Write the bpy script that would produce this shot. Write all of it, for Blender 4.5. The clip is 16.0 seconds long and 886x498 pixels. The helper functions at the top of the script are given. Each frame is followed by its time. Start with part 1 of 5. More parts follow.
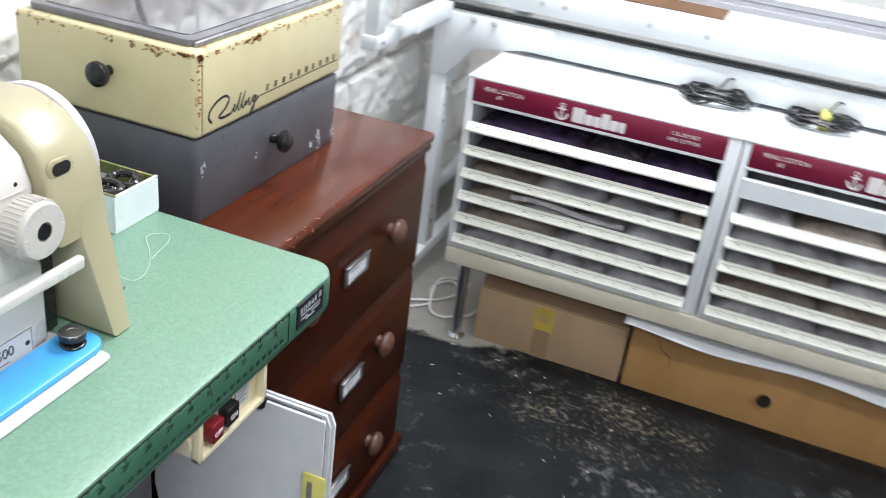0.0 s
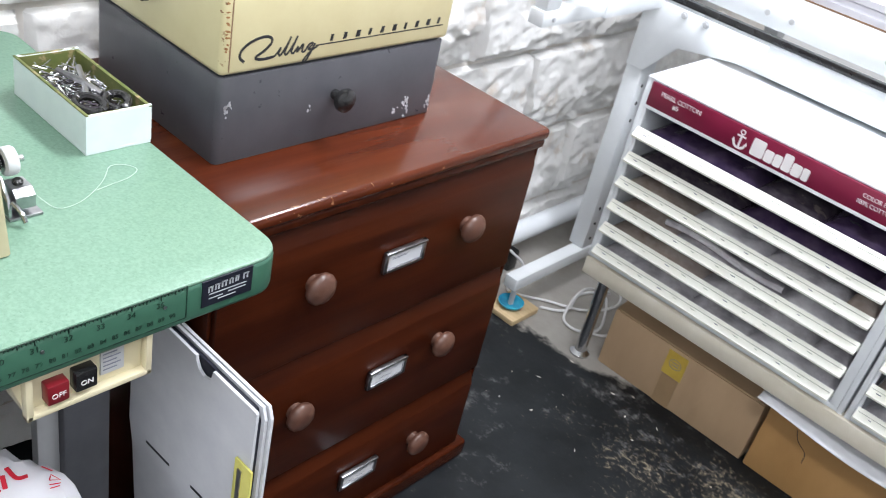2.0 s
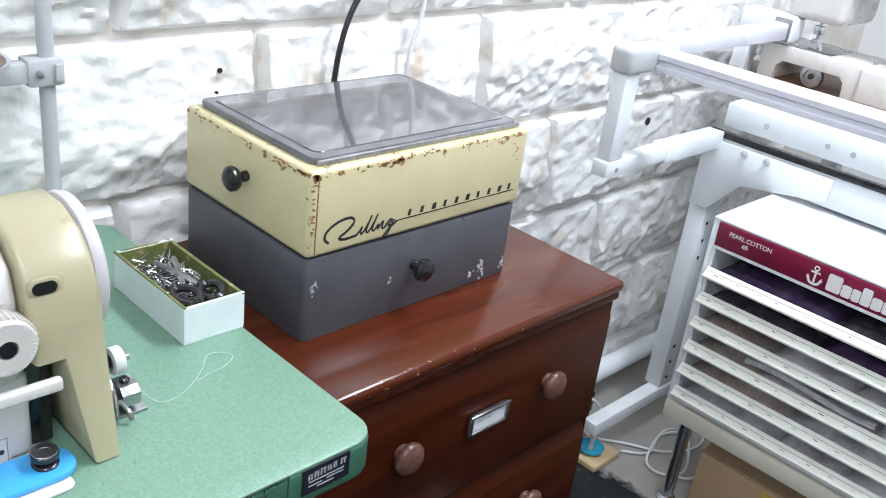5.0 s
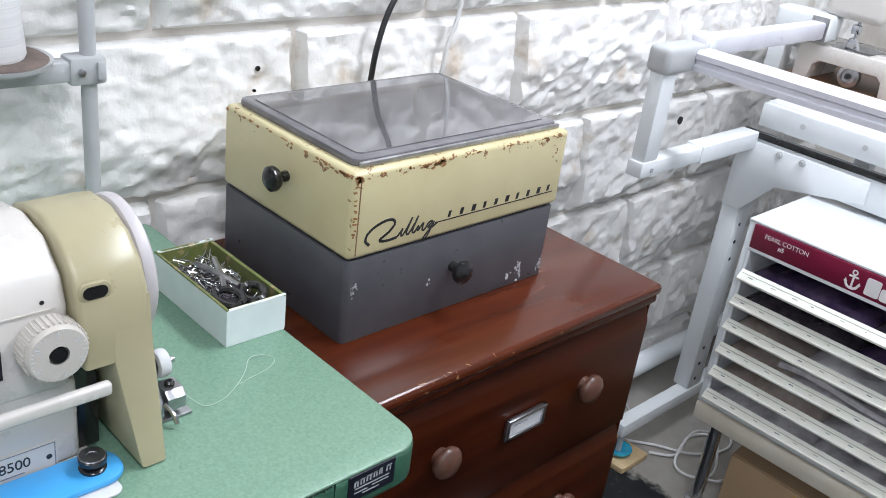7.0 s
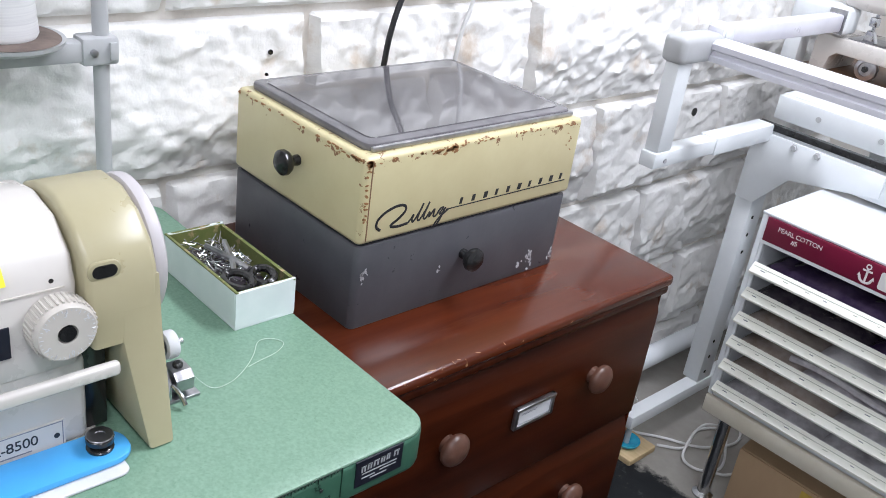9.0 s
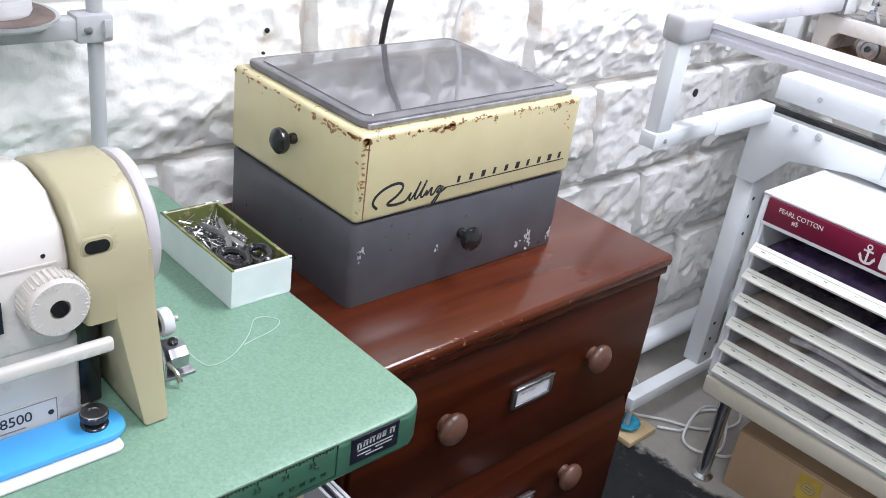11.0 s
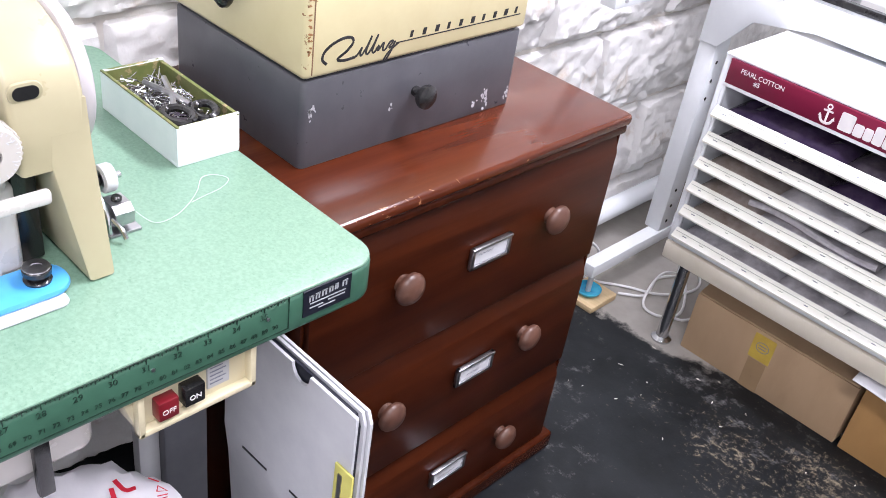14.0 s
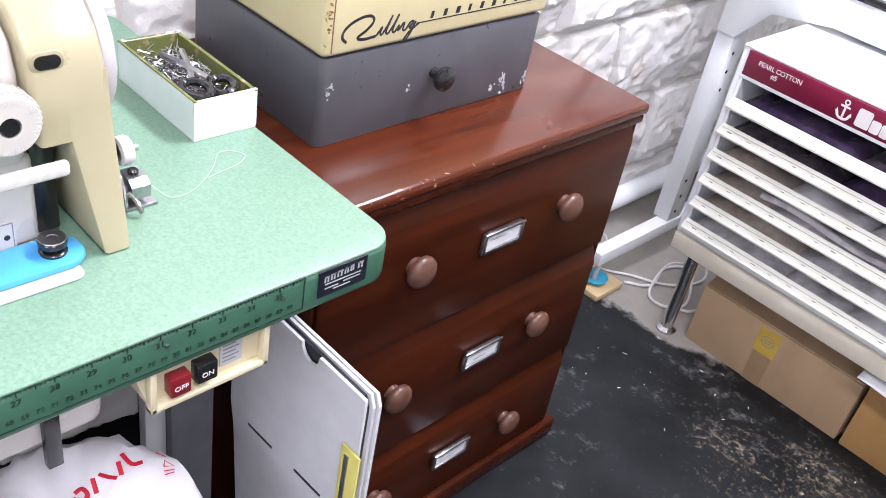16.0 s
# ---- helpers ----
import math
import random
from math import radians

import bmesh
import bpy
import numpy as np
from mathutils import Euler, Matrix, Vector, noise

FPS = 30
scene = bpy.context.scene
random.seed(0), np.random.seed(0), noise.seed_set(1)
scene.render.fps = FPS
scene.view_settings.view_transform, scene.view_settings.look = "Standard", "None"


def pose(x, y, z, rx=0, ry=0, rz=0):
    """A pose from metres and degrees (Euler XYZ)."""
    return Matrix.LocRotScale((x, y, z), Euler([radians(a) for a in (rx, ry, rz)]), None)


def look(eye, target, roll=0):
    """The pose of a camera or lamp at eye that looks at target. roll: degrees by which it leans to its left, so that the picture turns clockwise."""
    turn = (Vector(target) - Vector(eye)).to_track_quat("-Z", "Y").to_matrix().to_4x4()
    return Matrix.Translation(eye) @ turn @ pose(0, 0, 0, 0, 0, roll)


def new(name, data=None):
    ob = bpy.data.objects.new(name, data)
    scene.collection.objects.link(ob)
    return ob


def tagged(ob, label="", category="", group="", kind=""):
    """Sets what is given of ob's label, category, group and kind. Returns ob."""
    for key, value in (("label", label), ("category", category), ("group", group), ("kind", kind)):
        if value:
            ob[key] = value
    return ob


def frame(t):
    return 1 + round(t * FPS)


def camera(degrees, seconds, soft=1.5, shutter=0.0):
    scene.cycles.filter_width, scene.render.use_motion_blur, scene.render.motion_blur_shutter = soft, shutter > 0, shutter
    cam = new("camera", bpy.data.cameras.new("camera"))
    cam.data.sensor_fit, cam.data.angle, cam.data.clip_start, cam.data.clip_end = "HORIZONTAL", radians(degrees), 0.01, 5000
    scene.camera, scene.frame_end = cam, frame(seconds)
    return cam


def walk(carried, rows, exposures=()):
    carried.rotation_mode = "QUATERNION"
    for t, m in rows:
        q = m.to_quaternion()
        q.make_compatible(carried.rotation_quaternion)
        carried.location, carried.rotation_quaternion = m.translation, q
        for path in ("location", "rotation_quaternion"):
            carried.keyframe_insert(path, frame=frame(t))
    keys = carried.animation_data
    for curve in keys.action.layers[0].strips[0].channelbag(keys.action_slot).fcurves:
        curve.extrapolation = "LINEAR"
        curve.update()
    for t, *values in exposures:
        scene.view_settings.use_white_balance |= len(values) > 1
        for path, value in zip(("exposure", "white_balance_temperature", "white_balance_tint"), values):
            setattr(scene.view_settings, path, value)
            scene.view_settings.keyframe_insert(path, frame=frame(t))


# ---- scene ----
cam = camera(51.1, 16.0, soft=0.85, shutter=0.5)
PATH = [
    (0, (0.267, -0.029, 1.154), (-0.29, 1.659, 0.236), 7.7),
    (0.5, (0.301, 0.12, 1.163), (-0.507, 1.663, 0.179), 10.0),
    (1, (0.308, 0.151, 1.156), (-0.608, 1.606, 0.135), 9.1),
    (1.5, (0.362, 0.206, 1.167), (-0.473, 1.662, 0.079), 12.3),
    (2, (0.423, 0.251, 1.161), (-0.585, 1.61, 0.096), 13.6),
    (2.5, (0.451, 0.254, 1.154), (-0.609, 1.613, 0.141), 13.8),
    (3, (0.458, 0.257, 1.153), (-0.641, 1.589, 0.144), 12.6),
    (3.5, (0.447, 0.255, 1.161), (-0.653, 1.591, 0.159), 12.0),
    (4, (0.434, 0.254, 1.183), (-0.737, 1.603, 0.285), 8.7),
    (4.2, (0.426, 0.25, 1.19), (-0.78, 1.604, 0.346), 7.9),
    (6.3, (0.369, 0.222, 1.205), (-0.862, 1.542, 0.343), 7.9),
    (6.5, (0.368, 0.222, 1.203), (-0.862, 1.542, 0.341), 7.9),
    (7, (0.366, 0.222, 1.203), (-0.872, 1.534, 0.339), 7.9),
    (7.5, (0.365, 0.222, 1.201), (-0.879, 1.527, 0.335), 8.0),
    (8, (0.367, 0.222, 1.2), (-0.882, 1.521, 0.332), 8.0),
    (8.5, (0.364, 0.224, 1.198), (-0.885, 1.519, 0.325), 8.4),
    (9, (0.364, 0.224, 1.196), (-0.881, 1.516, 0.312), 8.5),
    (11.3, (0.368, 0.23, 1.186), (-0.863, 1.507, 0.262), 8.3),
    (11.5, (0.363, 0.23, 1.185), (-0.857, 1.507, 0.247), 8.1),
    (12, (0.371, 0.236, 1.177), (-0.827, 1.502, 0.196), 7.4),
    (12.5, (0.372, 0.243, 1.165), (-0.765, 1.484, 0.085), 7.4),
    (13, (0.382, 0.243, 1.159), (-0.718, 1.486, 0.044), 7.2),
    (13.5, (0.384, 0.244, 1.16), (-0.704, 1.502, 0.049), 8.3),
    (14, (0.382, 0.242, 1.158), (-0.696, 1.505, 0.043), 9.2),
    (14.5, (0.382, 0.241, 1.156), (-0.689, 1.501, 0.03), 9.8),
    (15, (0.382, 0.244, 1.157), (-0.682, 1.502, 0.023), 9.2),
    (15.5, (0.376, 0.241, 1.156), (-0.682, 1.495, 0.012), 10.3),
    (16, (0.368, 0.237, 1.155), (-0.691, 1.486, 0.007), 11.3),
]
EXPOSURES = [(0.0, -0.02, 6400, 10), (1.0, -0.06, 6400, 10), (1.8, 0.12, 6400, 12), (3.0, 0.22, 6350, 12), (4.0, 0.12, 6000, 9), (6.5, -0.50, 6250, 11), (9.0, -0.40, 6250, 14), (11.5, -0.20, 6250, 15), (12.7, -0.03, 6350, 19), (14.0, 0.42, 6400, 22), (16.0, 0.44, 6400, 22)]
walk(cam, [(t, look(eye, target, roll)) for t, eye, target, roll in PATH], EXPOSURES)

# ---- world and lights ----
world = bpy.data.worlds.new("world")
scene.world = world
world.use_nodes = True
world.node_tree.nodes["Background"].inputs["Color"].default_value = (0.9, 0.95, 1.0, 1)
world.node_tree.nodes["Background"].inputs["Strength"].default_value = 0.05
CEIL = 2.35
LAMPS = [(0.22, 1.55, 1.25, 0.30, 50.0), (0.95, 0.1, 1.25, 0.30, 27.0), (1.0, -1.45, 1.25, 0.30, 26.0)]
for lx, ly, sx, sy, watts in LAMPS:
    lamp = bpy.data.lights.new("fluorescent_light", "AREA")
    lamp.shape, lamp.size, lamp.size_y, lamp.energy, lamp.color = "RECTANGLE", sx, sy, watts, (0.93, 0.955, 1.0)
    new("fluorescent_light", lamp).matrix_world = pose(lx, ly, CEIL - 0.10)


# ---- materials ----
def lin(c):
    return tuple(c) + (1,)


def mat(name, a, b=None, rough=0.5, metal=0.0, scale=12.0, detail=6.0, c=None, cut=0.62, cscale=None, csoft=0.06, bump=0.0,
        bscale=None, coat=0.0, stretch=None, spec=None, rvar=0.08, contrast=(0.35, 0.65)):
    """A two-tone surface: a to b by noise, with patches of c where a second noise passes cut, and fine relief."""
    m = bpy.data.materials.new(name)
    m.use_nodes = True
    nt = m.node_tree
    bs = nt.nodes["Principled BSDF"]
    bs.inputs["Metallic"].default_value = metal
    if spec is not None:
        bs.inputs["Specular IOR Level"].default_value = spec
    if coat:
        bs.inputs["Coat Weight"].default_value = coat
        bs.inputs["Coat Roughness"].default_value = 0.12
    tc = nt.nodes.new("ShaderNodeTexCoord")
    mp = nt.nodes.new("ShaderNodeMapping")
    nt.links.new(tc.outputs["Object"], mp.inputs["Vector"])
    mp.inputs["Scale"].default_value = stretch or (1, 1, 1)

    def noise_tex(sc, dt=detail, ro=0.6):
        n = nt.nodes.new("ShaderNodeTexNoise")
        n.inputs["Scale"].default_value, n.inputs["Detail"].default_value, n.inputs["Roughness"].default_value = sc, dt, ro
        nt.links.new(mp.outputs["Vector"], n.inputs["Vector"])
        return n.outputs["Fac"]

    def ramp(sock, lo, hi):
        r = nt.nodes.new("ShaderNodeMapRange")
        r.inputs["From Min"].default_value, r.inputs["From Max"].default_value = lo, hi
        nt.links.new(sock, r.inputs["Value"])
        return r.outputs["Result"]

    def mix(fac, x, y):
        k = nt.nodes.new("ShaderNodeMix")
        k.data_type = "RGBA"
        nt.links.new(fac, k.inputs["Factor"])
        for sock, v in ((k.inputs[6], x), (k.inputs[7], y)):
            if isinstance(v, tuple):
                sock.default_value = lin(v)
            else:
                nt.links.new(v, sock)
        return k.outputs[2]

    first = noise_tex(scale)
    col = mix(ramp(first, *contrast), tuple(a), tuple(b or a))
    if c:
        patch = ramp(noise_tex(cscale or scale * 0.4, 8.0, 0.65), cut, cut + csoft)
        col = mix(patch, col, tuple(c))
    nt.links.new(col, bs.inputs["Base Color"])
    rr = nt.nodes.new("ShaderNodeMapRange")
    rr.inputs["To Min"].default_value, rr.inputs["To Max"].default_value = max(0.02, rough - rvar), min(1, rough + rvar)
    nt.links.new(noise_tex(scale * 2.3), rr.inputs["Value"])
    nt.links.new(rr.outputs["Result"], bs.inputs["Roughness"])
    if bump:
        bp = nt.nodes.new("ShaderNodeBump")
        bp.inputs["Strength"].default_value, bp.inputs["Distance"].default_value = bump, 0.002
        nt.links.new(noise_tex(bscale or scale * 4), bp.inputs["Height"])
        nt.links.new(bp.outputs["Normal"], bs.inputs["Normal"])
    m["_"] = 0
    return m


def node_of(m, kind):
    return [n for n in m.node_tree.nodes if n.bl_idname == kind]


def edge_wear(m, rust, axis_rules, scale=55.0, cut=0.60):
    """Chipped paint: rust shows where a noise passes a cut that eases towards given edges. axis_rules: (axis, edge, reach)."""
    nt = m.node_tree
    bs = nt.nodes["Principled BSDF"]
    old = bs.inputs["Base Color"].links[0].from_socket
    tc = node_of(m, "ShaderNodeTexCoord")[0]
    sep = nt.nodes.new("ShaderNodeSeparateXYZ")
    nt.links.new(tc.outputs["Object"], sep.inputs[0])
    total = None
    for axis, edge, reach in axis_rules:
        if axis == "xy":
            flat = nt.nodes.new("ShaderNodeCombineXYZ")
            nt.links.new(sep.outputs[0], flat.inputs[0])
            nt.links.new(sep.outputs[1], flat.inputs[1])
            ab = nt.nodes.new("ShaderNodeVectorMath")
            ab.operation = "LENGTH"
            nt.links.new(flat.outputs[0], ab.inputs[0])
            away = ab.outputs["Value"]
        else:
            d = nt.nodes.new("ShaderNodeMath")
            d.operation = "SUBTRACT"
            nt.links.new(sep.outputs[axis], d.inputs[0])
            d.inputs[1].default_value = edge
            ab = nt.nodes.new("ShaderNodeMath")
            ab.operation = "ABSOLUTE"
            nt.links.new(d.outputs[0], ab.inputs[0])
            away = ab.outputs[0]
        r = nt.nodes.new("ShaderNodeMapRange")
        r.inputs["From Min"].default_value, r.inputs["From Max"].default_value = 0, reach
        r.inputs["To Min"].default_value, r.inputs["To Max"].default_value = 1, 0
        nt.links.new(away, r.inputs["Value"])
        if total is None:
            total = r.outputs["Result"]
        else:
            mx = nt.nodes.new("ShaderNodeMath")
            mx.operation = "MAXIMUM"
            nt.links.new(total, mx.inputs[0])
            nt.links.new(r.outputs["Result"], mx.inputs[1])
            total = mx.outputs[0]
    n = nt.nodes.new("ShaderNodeTexNoise")
    n.inputs["Scale"].default_value, n.inputs["Detail"].default_value, n.inputs["Roughness"].default_value = scale, 5, 0.62
    nt.links.new(tc.outputs["Object"], n.inputs["Vector"])
    mul = nt.nodes.new("ShaderNodeMath")
    mul.operation = "MULTIPLY_ADD"
    nt.links.new(total, mul.inputs[0])
    mul.inputs[1].default_value = 0.2
    nt.links.new(n.outputs["Fac"], mul.inputs[2])
    r = nt.nodes.new("ShaderNodeMapRange")
    r.inputs["From Min"].default_value, r.inputs["From Max"].default_value = cut, cut + 0.03
    nt.links.new(mul.outputs[0], r.inputs["Value"])
    k = nt.nodes.new("ShaderNodeMix")
    k.data_type = "RGBA"
    nt.links.new(r.outputs["Result"], k.inputs["Factor"])
    nt.links.new(old, k.inputs[6])
    k.inputs[7].default_value = lin(rust)
    nt.links.new(k.outputs[2], bs.inputs["Base Color"])


def wood_mat(name, a, b, dark, rough, axis, coat=0.0, spec=0.13):
    """Stained timber with long grain along an axis (0 x, 1 y)."""
    st = [28, 28, 28]
    st[axis] = 2.2
    return mat(name, a, b, rough=rough, scale=1.0, detail=7, c=dark, cut=0.56, cscale=0.55, csoft=0.2, bump=0.05, bscale=6, coat=coat,
               stretch=tuple(st), rvar=0.02, spec=spec)


M_BLOCK = mat("painted_stone", (0.87, 0.865, 0.85), (0.77, 0.76, 0.74), rough=0.55, scale=11, c=(0.58, 0.49, 0.40), cut=0.57, cscale=11, csoft=0.16, bump=0.9, bscale=85)
M_MORTAR = mat("painted_mortar", (0.80, 0.78, 0.74), (0.66, 0.60, 0.53), rough=0.7, scale=7, bump=0.5, bscale=90)
M_WHITE_WALL = mat("white_wall", (0.80, 0.80, 0.79), (0.74, 0.74, 0.73), rough=0.6, scale=5, bump=0.2)
M_CEIL = mat("ceiling_paint", (0.80, 0.80, 0.79), (0.74, 0.74, 0.73), rough=0.8, scale=4, bump=0.2)
M_GREEN = mat("green_laminate", (0.140, 0.254, 0.180), (0.184, 0.308, 0.224), rough=0.36, scale=330, detail=3, c=(0.116, 0.222, 0.153), cut=0.57, cscale=300, csoft=0.10, bump=0.05, bscale=300)
M_GREEN_EDGE = mat("green_edge", (0.034, 0.104, 0.066), (0.043, 0.128, 0.082), rough=0.4, scale=30, c=(0.026, 0.085, 0.055), cut=0.66, cscale=60)
M_FADED = mat("faded_print", (0.006, 0.022, 0.014), (0.012, 0.042, 0.026), rough=0.45, scale=45, c=(0.02, 0.075, 0.045), cut=0.55, cscale=90, csoft=0.1)
M_BLACKINK = mat("black_print", (0.012, 0.014, 0.016), (0.02, 0.02, 0.024), rough=0.45, scale=60)
M_NAVY = mat("dark_blue_label", (0.007, 0.008, 0.016), (0.011, 0.013, 0.024), rough=0.4, scale=40)
M_SILVER = mat("silver_print", (0.42, 0.44, 0.46), (0.3, 0.32, 0.34), rough=0.4, scale=60)
M_TOPWOOD = wood_mat("mahogany_top", (0.085, 0.018, 0.006), (0.050, 0.010, 0.004), (0.125, 0.036, 0.013), 0.18, 1, 0.12, 0.3)
M_DRAWER = wood_mat("mahogany_front", (0.060, 0.0125, 0.0038), (0.030, 0.0058, 0.0021), (0.018, 0.0035, 0.0015), 0.36, 1, 0.0, 0.12)
M_CARCASS = wood_mat("mahogany_side", (0.05, 0.011, 0.004), (0.03, 0.0065, 0.0025), (0.018, 0.004, 0.0018), 0.24, 0, 0.0)
M_KNOBWOOD = mat("worn_wood_knob", (0.115, 0.052, 0.034), (0.07, 0.03, 0.02), rough=0.36, scale=40, c=(0.17, 0.10, 0.075), cut=0.57, cscale=25, csoft=0.15)
M_CREAM = mat("cream_enamel", (0.58, 0.52, 0.31), (0.54, 0.475, 0.275), rough=0.32, scale=14, c=(0.40, 0.29, 0.12), cut=0.74, cscale=60, csoft=0.02, bump=0.05, bscale=120)
M_GREYCASE = mat("grey_enamel", (0.066, 0.066, 0.075), (0.082, 0.082, 0.092), rough=0.30, scale=20, c=(0.20, 0.18, 0.17), cut=0.74, cscale=35, csoft=0.02, bump=0.06, bscale=160)
M_RUST = mat("rusty_primer", (0.27, 0.125, 0.045), (0.36, 0.19, 0.085), rough=0.7, scale=160)
M_CHIP = mat("chipped_white", (0.62, 0.62, 0.64), (0.42, 0.42, 0.45), rough=0.6, scale=120)
M_BLACKKNOB = mat("black_plastic", (0.010, 0.010, 0.011), (0.018, 0.018, 0.018), rough=0.22, scale=30)
M_LIDFRAME = mat("smoked_lid_rim", (0.12, 0.115, 0.125), (0.17, 0.165, 0.175), rough=0.16, metal=0.0, scale=25)
M_LID = mat("smoked_lid", (0.085, 0.082, 0.09), (0.12, 0.115, 0.125), rough=0.035, metal=0.0, scale=6, c=(0.16, 0.155, 0.16), cut=0.60, cscale=9, csoft=0.2, rvar=0.025, spec=1.0, coat=0.8)
M_CHROME = mat("chrome", (0.62, 0.63, 0.65), (0.5, 0.51, 0.53), rough=0.16, metal=1.0, scale=40)
M_STEEL = mat("dull_steel", (0.48, 0.48, 0.50), (0.34, 0.34, 0.36), rough=0.32, metal=1.0, scale=60)
M_CARD = mat("white_card", (0.60, 0.61, 0.63), (0.55, 0.56, 0.59), rough=0.6, scale=30)
M_FAINT = mat("faint_print", (0.40, 0.42, 0.36), (0.50, 0.52, 0.45), rough=0.6, scale=60)
M_PEN = mat("grey_ink", (0.16, 0.17, 0.22), (0.22, 0.23, 0.28), rough=0.6, scale=60)
M_FRAME = mat("white_powder_coat", (0.74, 0.77, 0.79), (0.69, 0.72, 0.74), rough=0.34, scale=12, bump=0.04, bscale=300)
M_ALU = mat("white_extrusion", (0.70, 0.70, 0.76), (0.63, 0.63, 0.70), rough=0.30, scale=14)
M_CABWHITE = mat("cabinet_white", (0.75, 0.78, 0.81), (0.70, 0.73, 0.76), rough=0.16, scale=10)
M_LIP = mat("cream_drawer_lip", (0.83, 0.84, 0.77), (0.80, 0.80, 0.72), rough=0.4, scale=30, c=(0.60, 0.50, 0.27), cut=0.72, cscale=14, csoft=0.08)
M_MAROON = mat("maroon_banner", (0.165, 0.010, 0.035), (0.185, 0.012, 0.042), rough=0.32, scale=12)
M_BANNERINK = mat("banner_white", (0.80, 0.78, 0.78), (0.74, 0.72, 0.72), rough=0.4, scale=30)
M_SHELF = mat("cream_shelf", (0.68, 0.64, 0.54), (0.62, 0.57, 0.46), rough=0.4, scale=16, c=(0.42, 0.34, 0.22), cut=0.70, cscale=20, csoft=0.05)
M_CARTON = mat("corrugated_card", (0.40, 0.275, 0.165), (0.35, 0.235, 0.135), rough=0.75, scale=10, c=(0.30, 0.20, 0.115), cut=0.60, cscale=5, csoft=0.2, bump=0.1, bscale=220, stretch=(1, 1, 0.4))
M_CARTON2 = mat("tan_board", (0.43, 0.245, 0.095), (0.36, 0.195, 0.07), rough=0.55, scale=8, c=(0.28, 0.15, 0.055), cut=0.60, cscale=5, csoft=0.2, stretch=(1, 1, 0.5))
M_TAPE = mat("brown_parcel_tape", (0.30, 0.20, 0.11), (0.27, 0.18, 0.10), rough=0.3, scale=20)
M_YELLOW = mat("yellow_sticker", (0.52, 0.37, 0.06), (0.44, 0.30, 0.05), rough=0.5, scale=30)
M_LIME = mat("yellow_green_sheet", (0.60, 0.57, 0.16), (0.54, 0.50, 0.12), rough=0.5, scale=20)
M_BODY = mat("machine_white", (0.60, 0.575, 0.545), (0.565, 0.54, 0.51), rough=0.28, scale=8)
M_COVER = mat("machine_olive_cream", (0.40, 0.365, 0.235), (0.37, 0.335, 0.21), rough=0.30, scale=8)
M_WHEEL = mat("pale_lilac_plastic", (0.50, 0.475, 0.49), (0.45, 0.425, 0.44), rough=0.34, scale=12)
M_DIAL = mat("beige_dial", (0.56, 0.53, 0.49), (0.50, 0.47, 0.43), rough=0.4, scale=16)
M_BLUE = mat("blue_plastic", (0.055, 0.33, 0.70), (0.07, 0.37, 0.74), rough=0.32, scale=15)
M_GREYMETAL = mat("light_grey_steel", (0.47, 0.48, 0.49), (0.42, 0.43, 0.44), rough=0.35, scale=20)
M_LEG = mat("dark_grey_leg", (0.075, 0.078, 0.088), (0.10, 0.102, 0.112), rough=0.42, scale=18)
M_SWITCH = mat("ivory_plastic", (0.66, 0.60, 0.42), (0.60, 0.54, 0.36), rough=0.38, scale=18)
M_RED = mat("red_button", (0.20, 0.010, 0.018), (0.16, 0.008, 0.014), rough=0.3, scale=20)
M_CONE = mat("white_thread", (0.80, 0.80, 0.80), (0.70, 0.70, 0.71), rough=0.8, scale=8, stretch=(1, 1, 60), bump=0.3, bscale=40)
M_FELT = mat("brown_felt", (0.17, 0.13, 0.11), (0.11, 0.085, 0.075), rough=0.85, scale=60)
M_PAPERBOX = mat("pale_box_paper", (0.72, 0.78, 0.78), (0.66, 0.73, 0.73), rough=0.55, scale=24, c=(0.50, 0.50, 0.44), cut=0.7, cscale=30)
M_OLIVE = mat("olive_box_lining", (0.10, 0.13, 0.03), (0.15, 0.16, 0.05), rough=0.6, scale=50, c=(0.32, 0.25, 0.13), cut=0.56, cscale=60)
M_BAG = mat("white_carrier_bag", (0.76, 0.76, 0.79), (0.70, 0.69, 0.74), rough=0.38, scale=12, bump=0.4, bscale=35)
M_BAGRED = mat("bag_red_print", (0.62, 0.02, 0.045), (0.56, 0.02, 0.04), rough=0.45, scale=30)
M_CABLE = mat("white_cable", (0.72, 0.72, 0.72), (0.64, 0.64, 0.64), rough=0.4, scale=20)
M_BLACKCABLE = mat("black_cable", (0.012, 0.012, 0.013), (0.02, 0.02, 0.022), rough=0.4, scale=20)
M_CYAN = mat("blue_glass", (0.02, 0.27, 0.48), (0.03, 0.40, 0.58), rough=0.1, scale=60)
M_PINE = mat("raw_pine", (0.58, 0.44, 0.26), (0.50, 0.37, 0.20), rough=0.6, scale=4, stretch=(3, 30, 30))
M_BROWNBOARD = mat("brown_hardboard", (0.22, 0.12, 0.065), (0.17, 0.09, 0.045), rough=0.5, scale=18)
M_DARKSTUFF = mat("dark_floss", (0.045, 0.035, 0.055), (0.10, 0.085, 0.10), rough=0.22, scale=40, c=(0.20, 0.17, 0.16), cut=0.6, cscale=25)
M_PURPLE = mat("purple_floss", (0.05, 0.03, 0.085), (0.10, 0.07, 0.13), rough=0.2, scale=30)
M_BROWNSTUFF = mat("brown_floss", (0.10, 0.055, 0.03), (0.16, 0.10, 0.06), rough=0.5, scale=30)
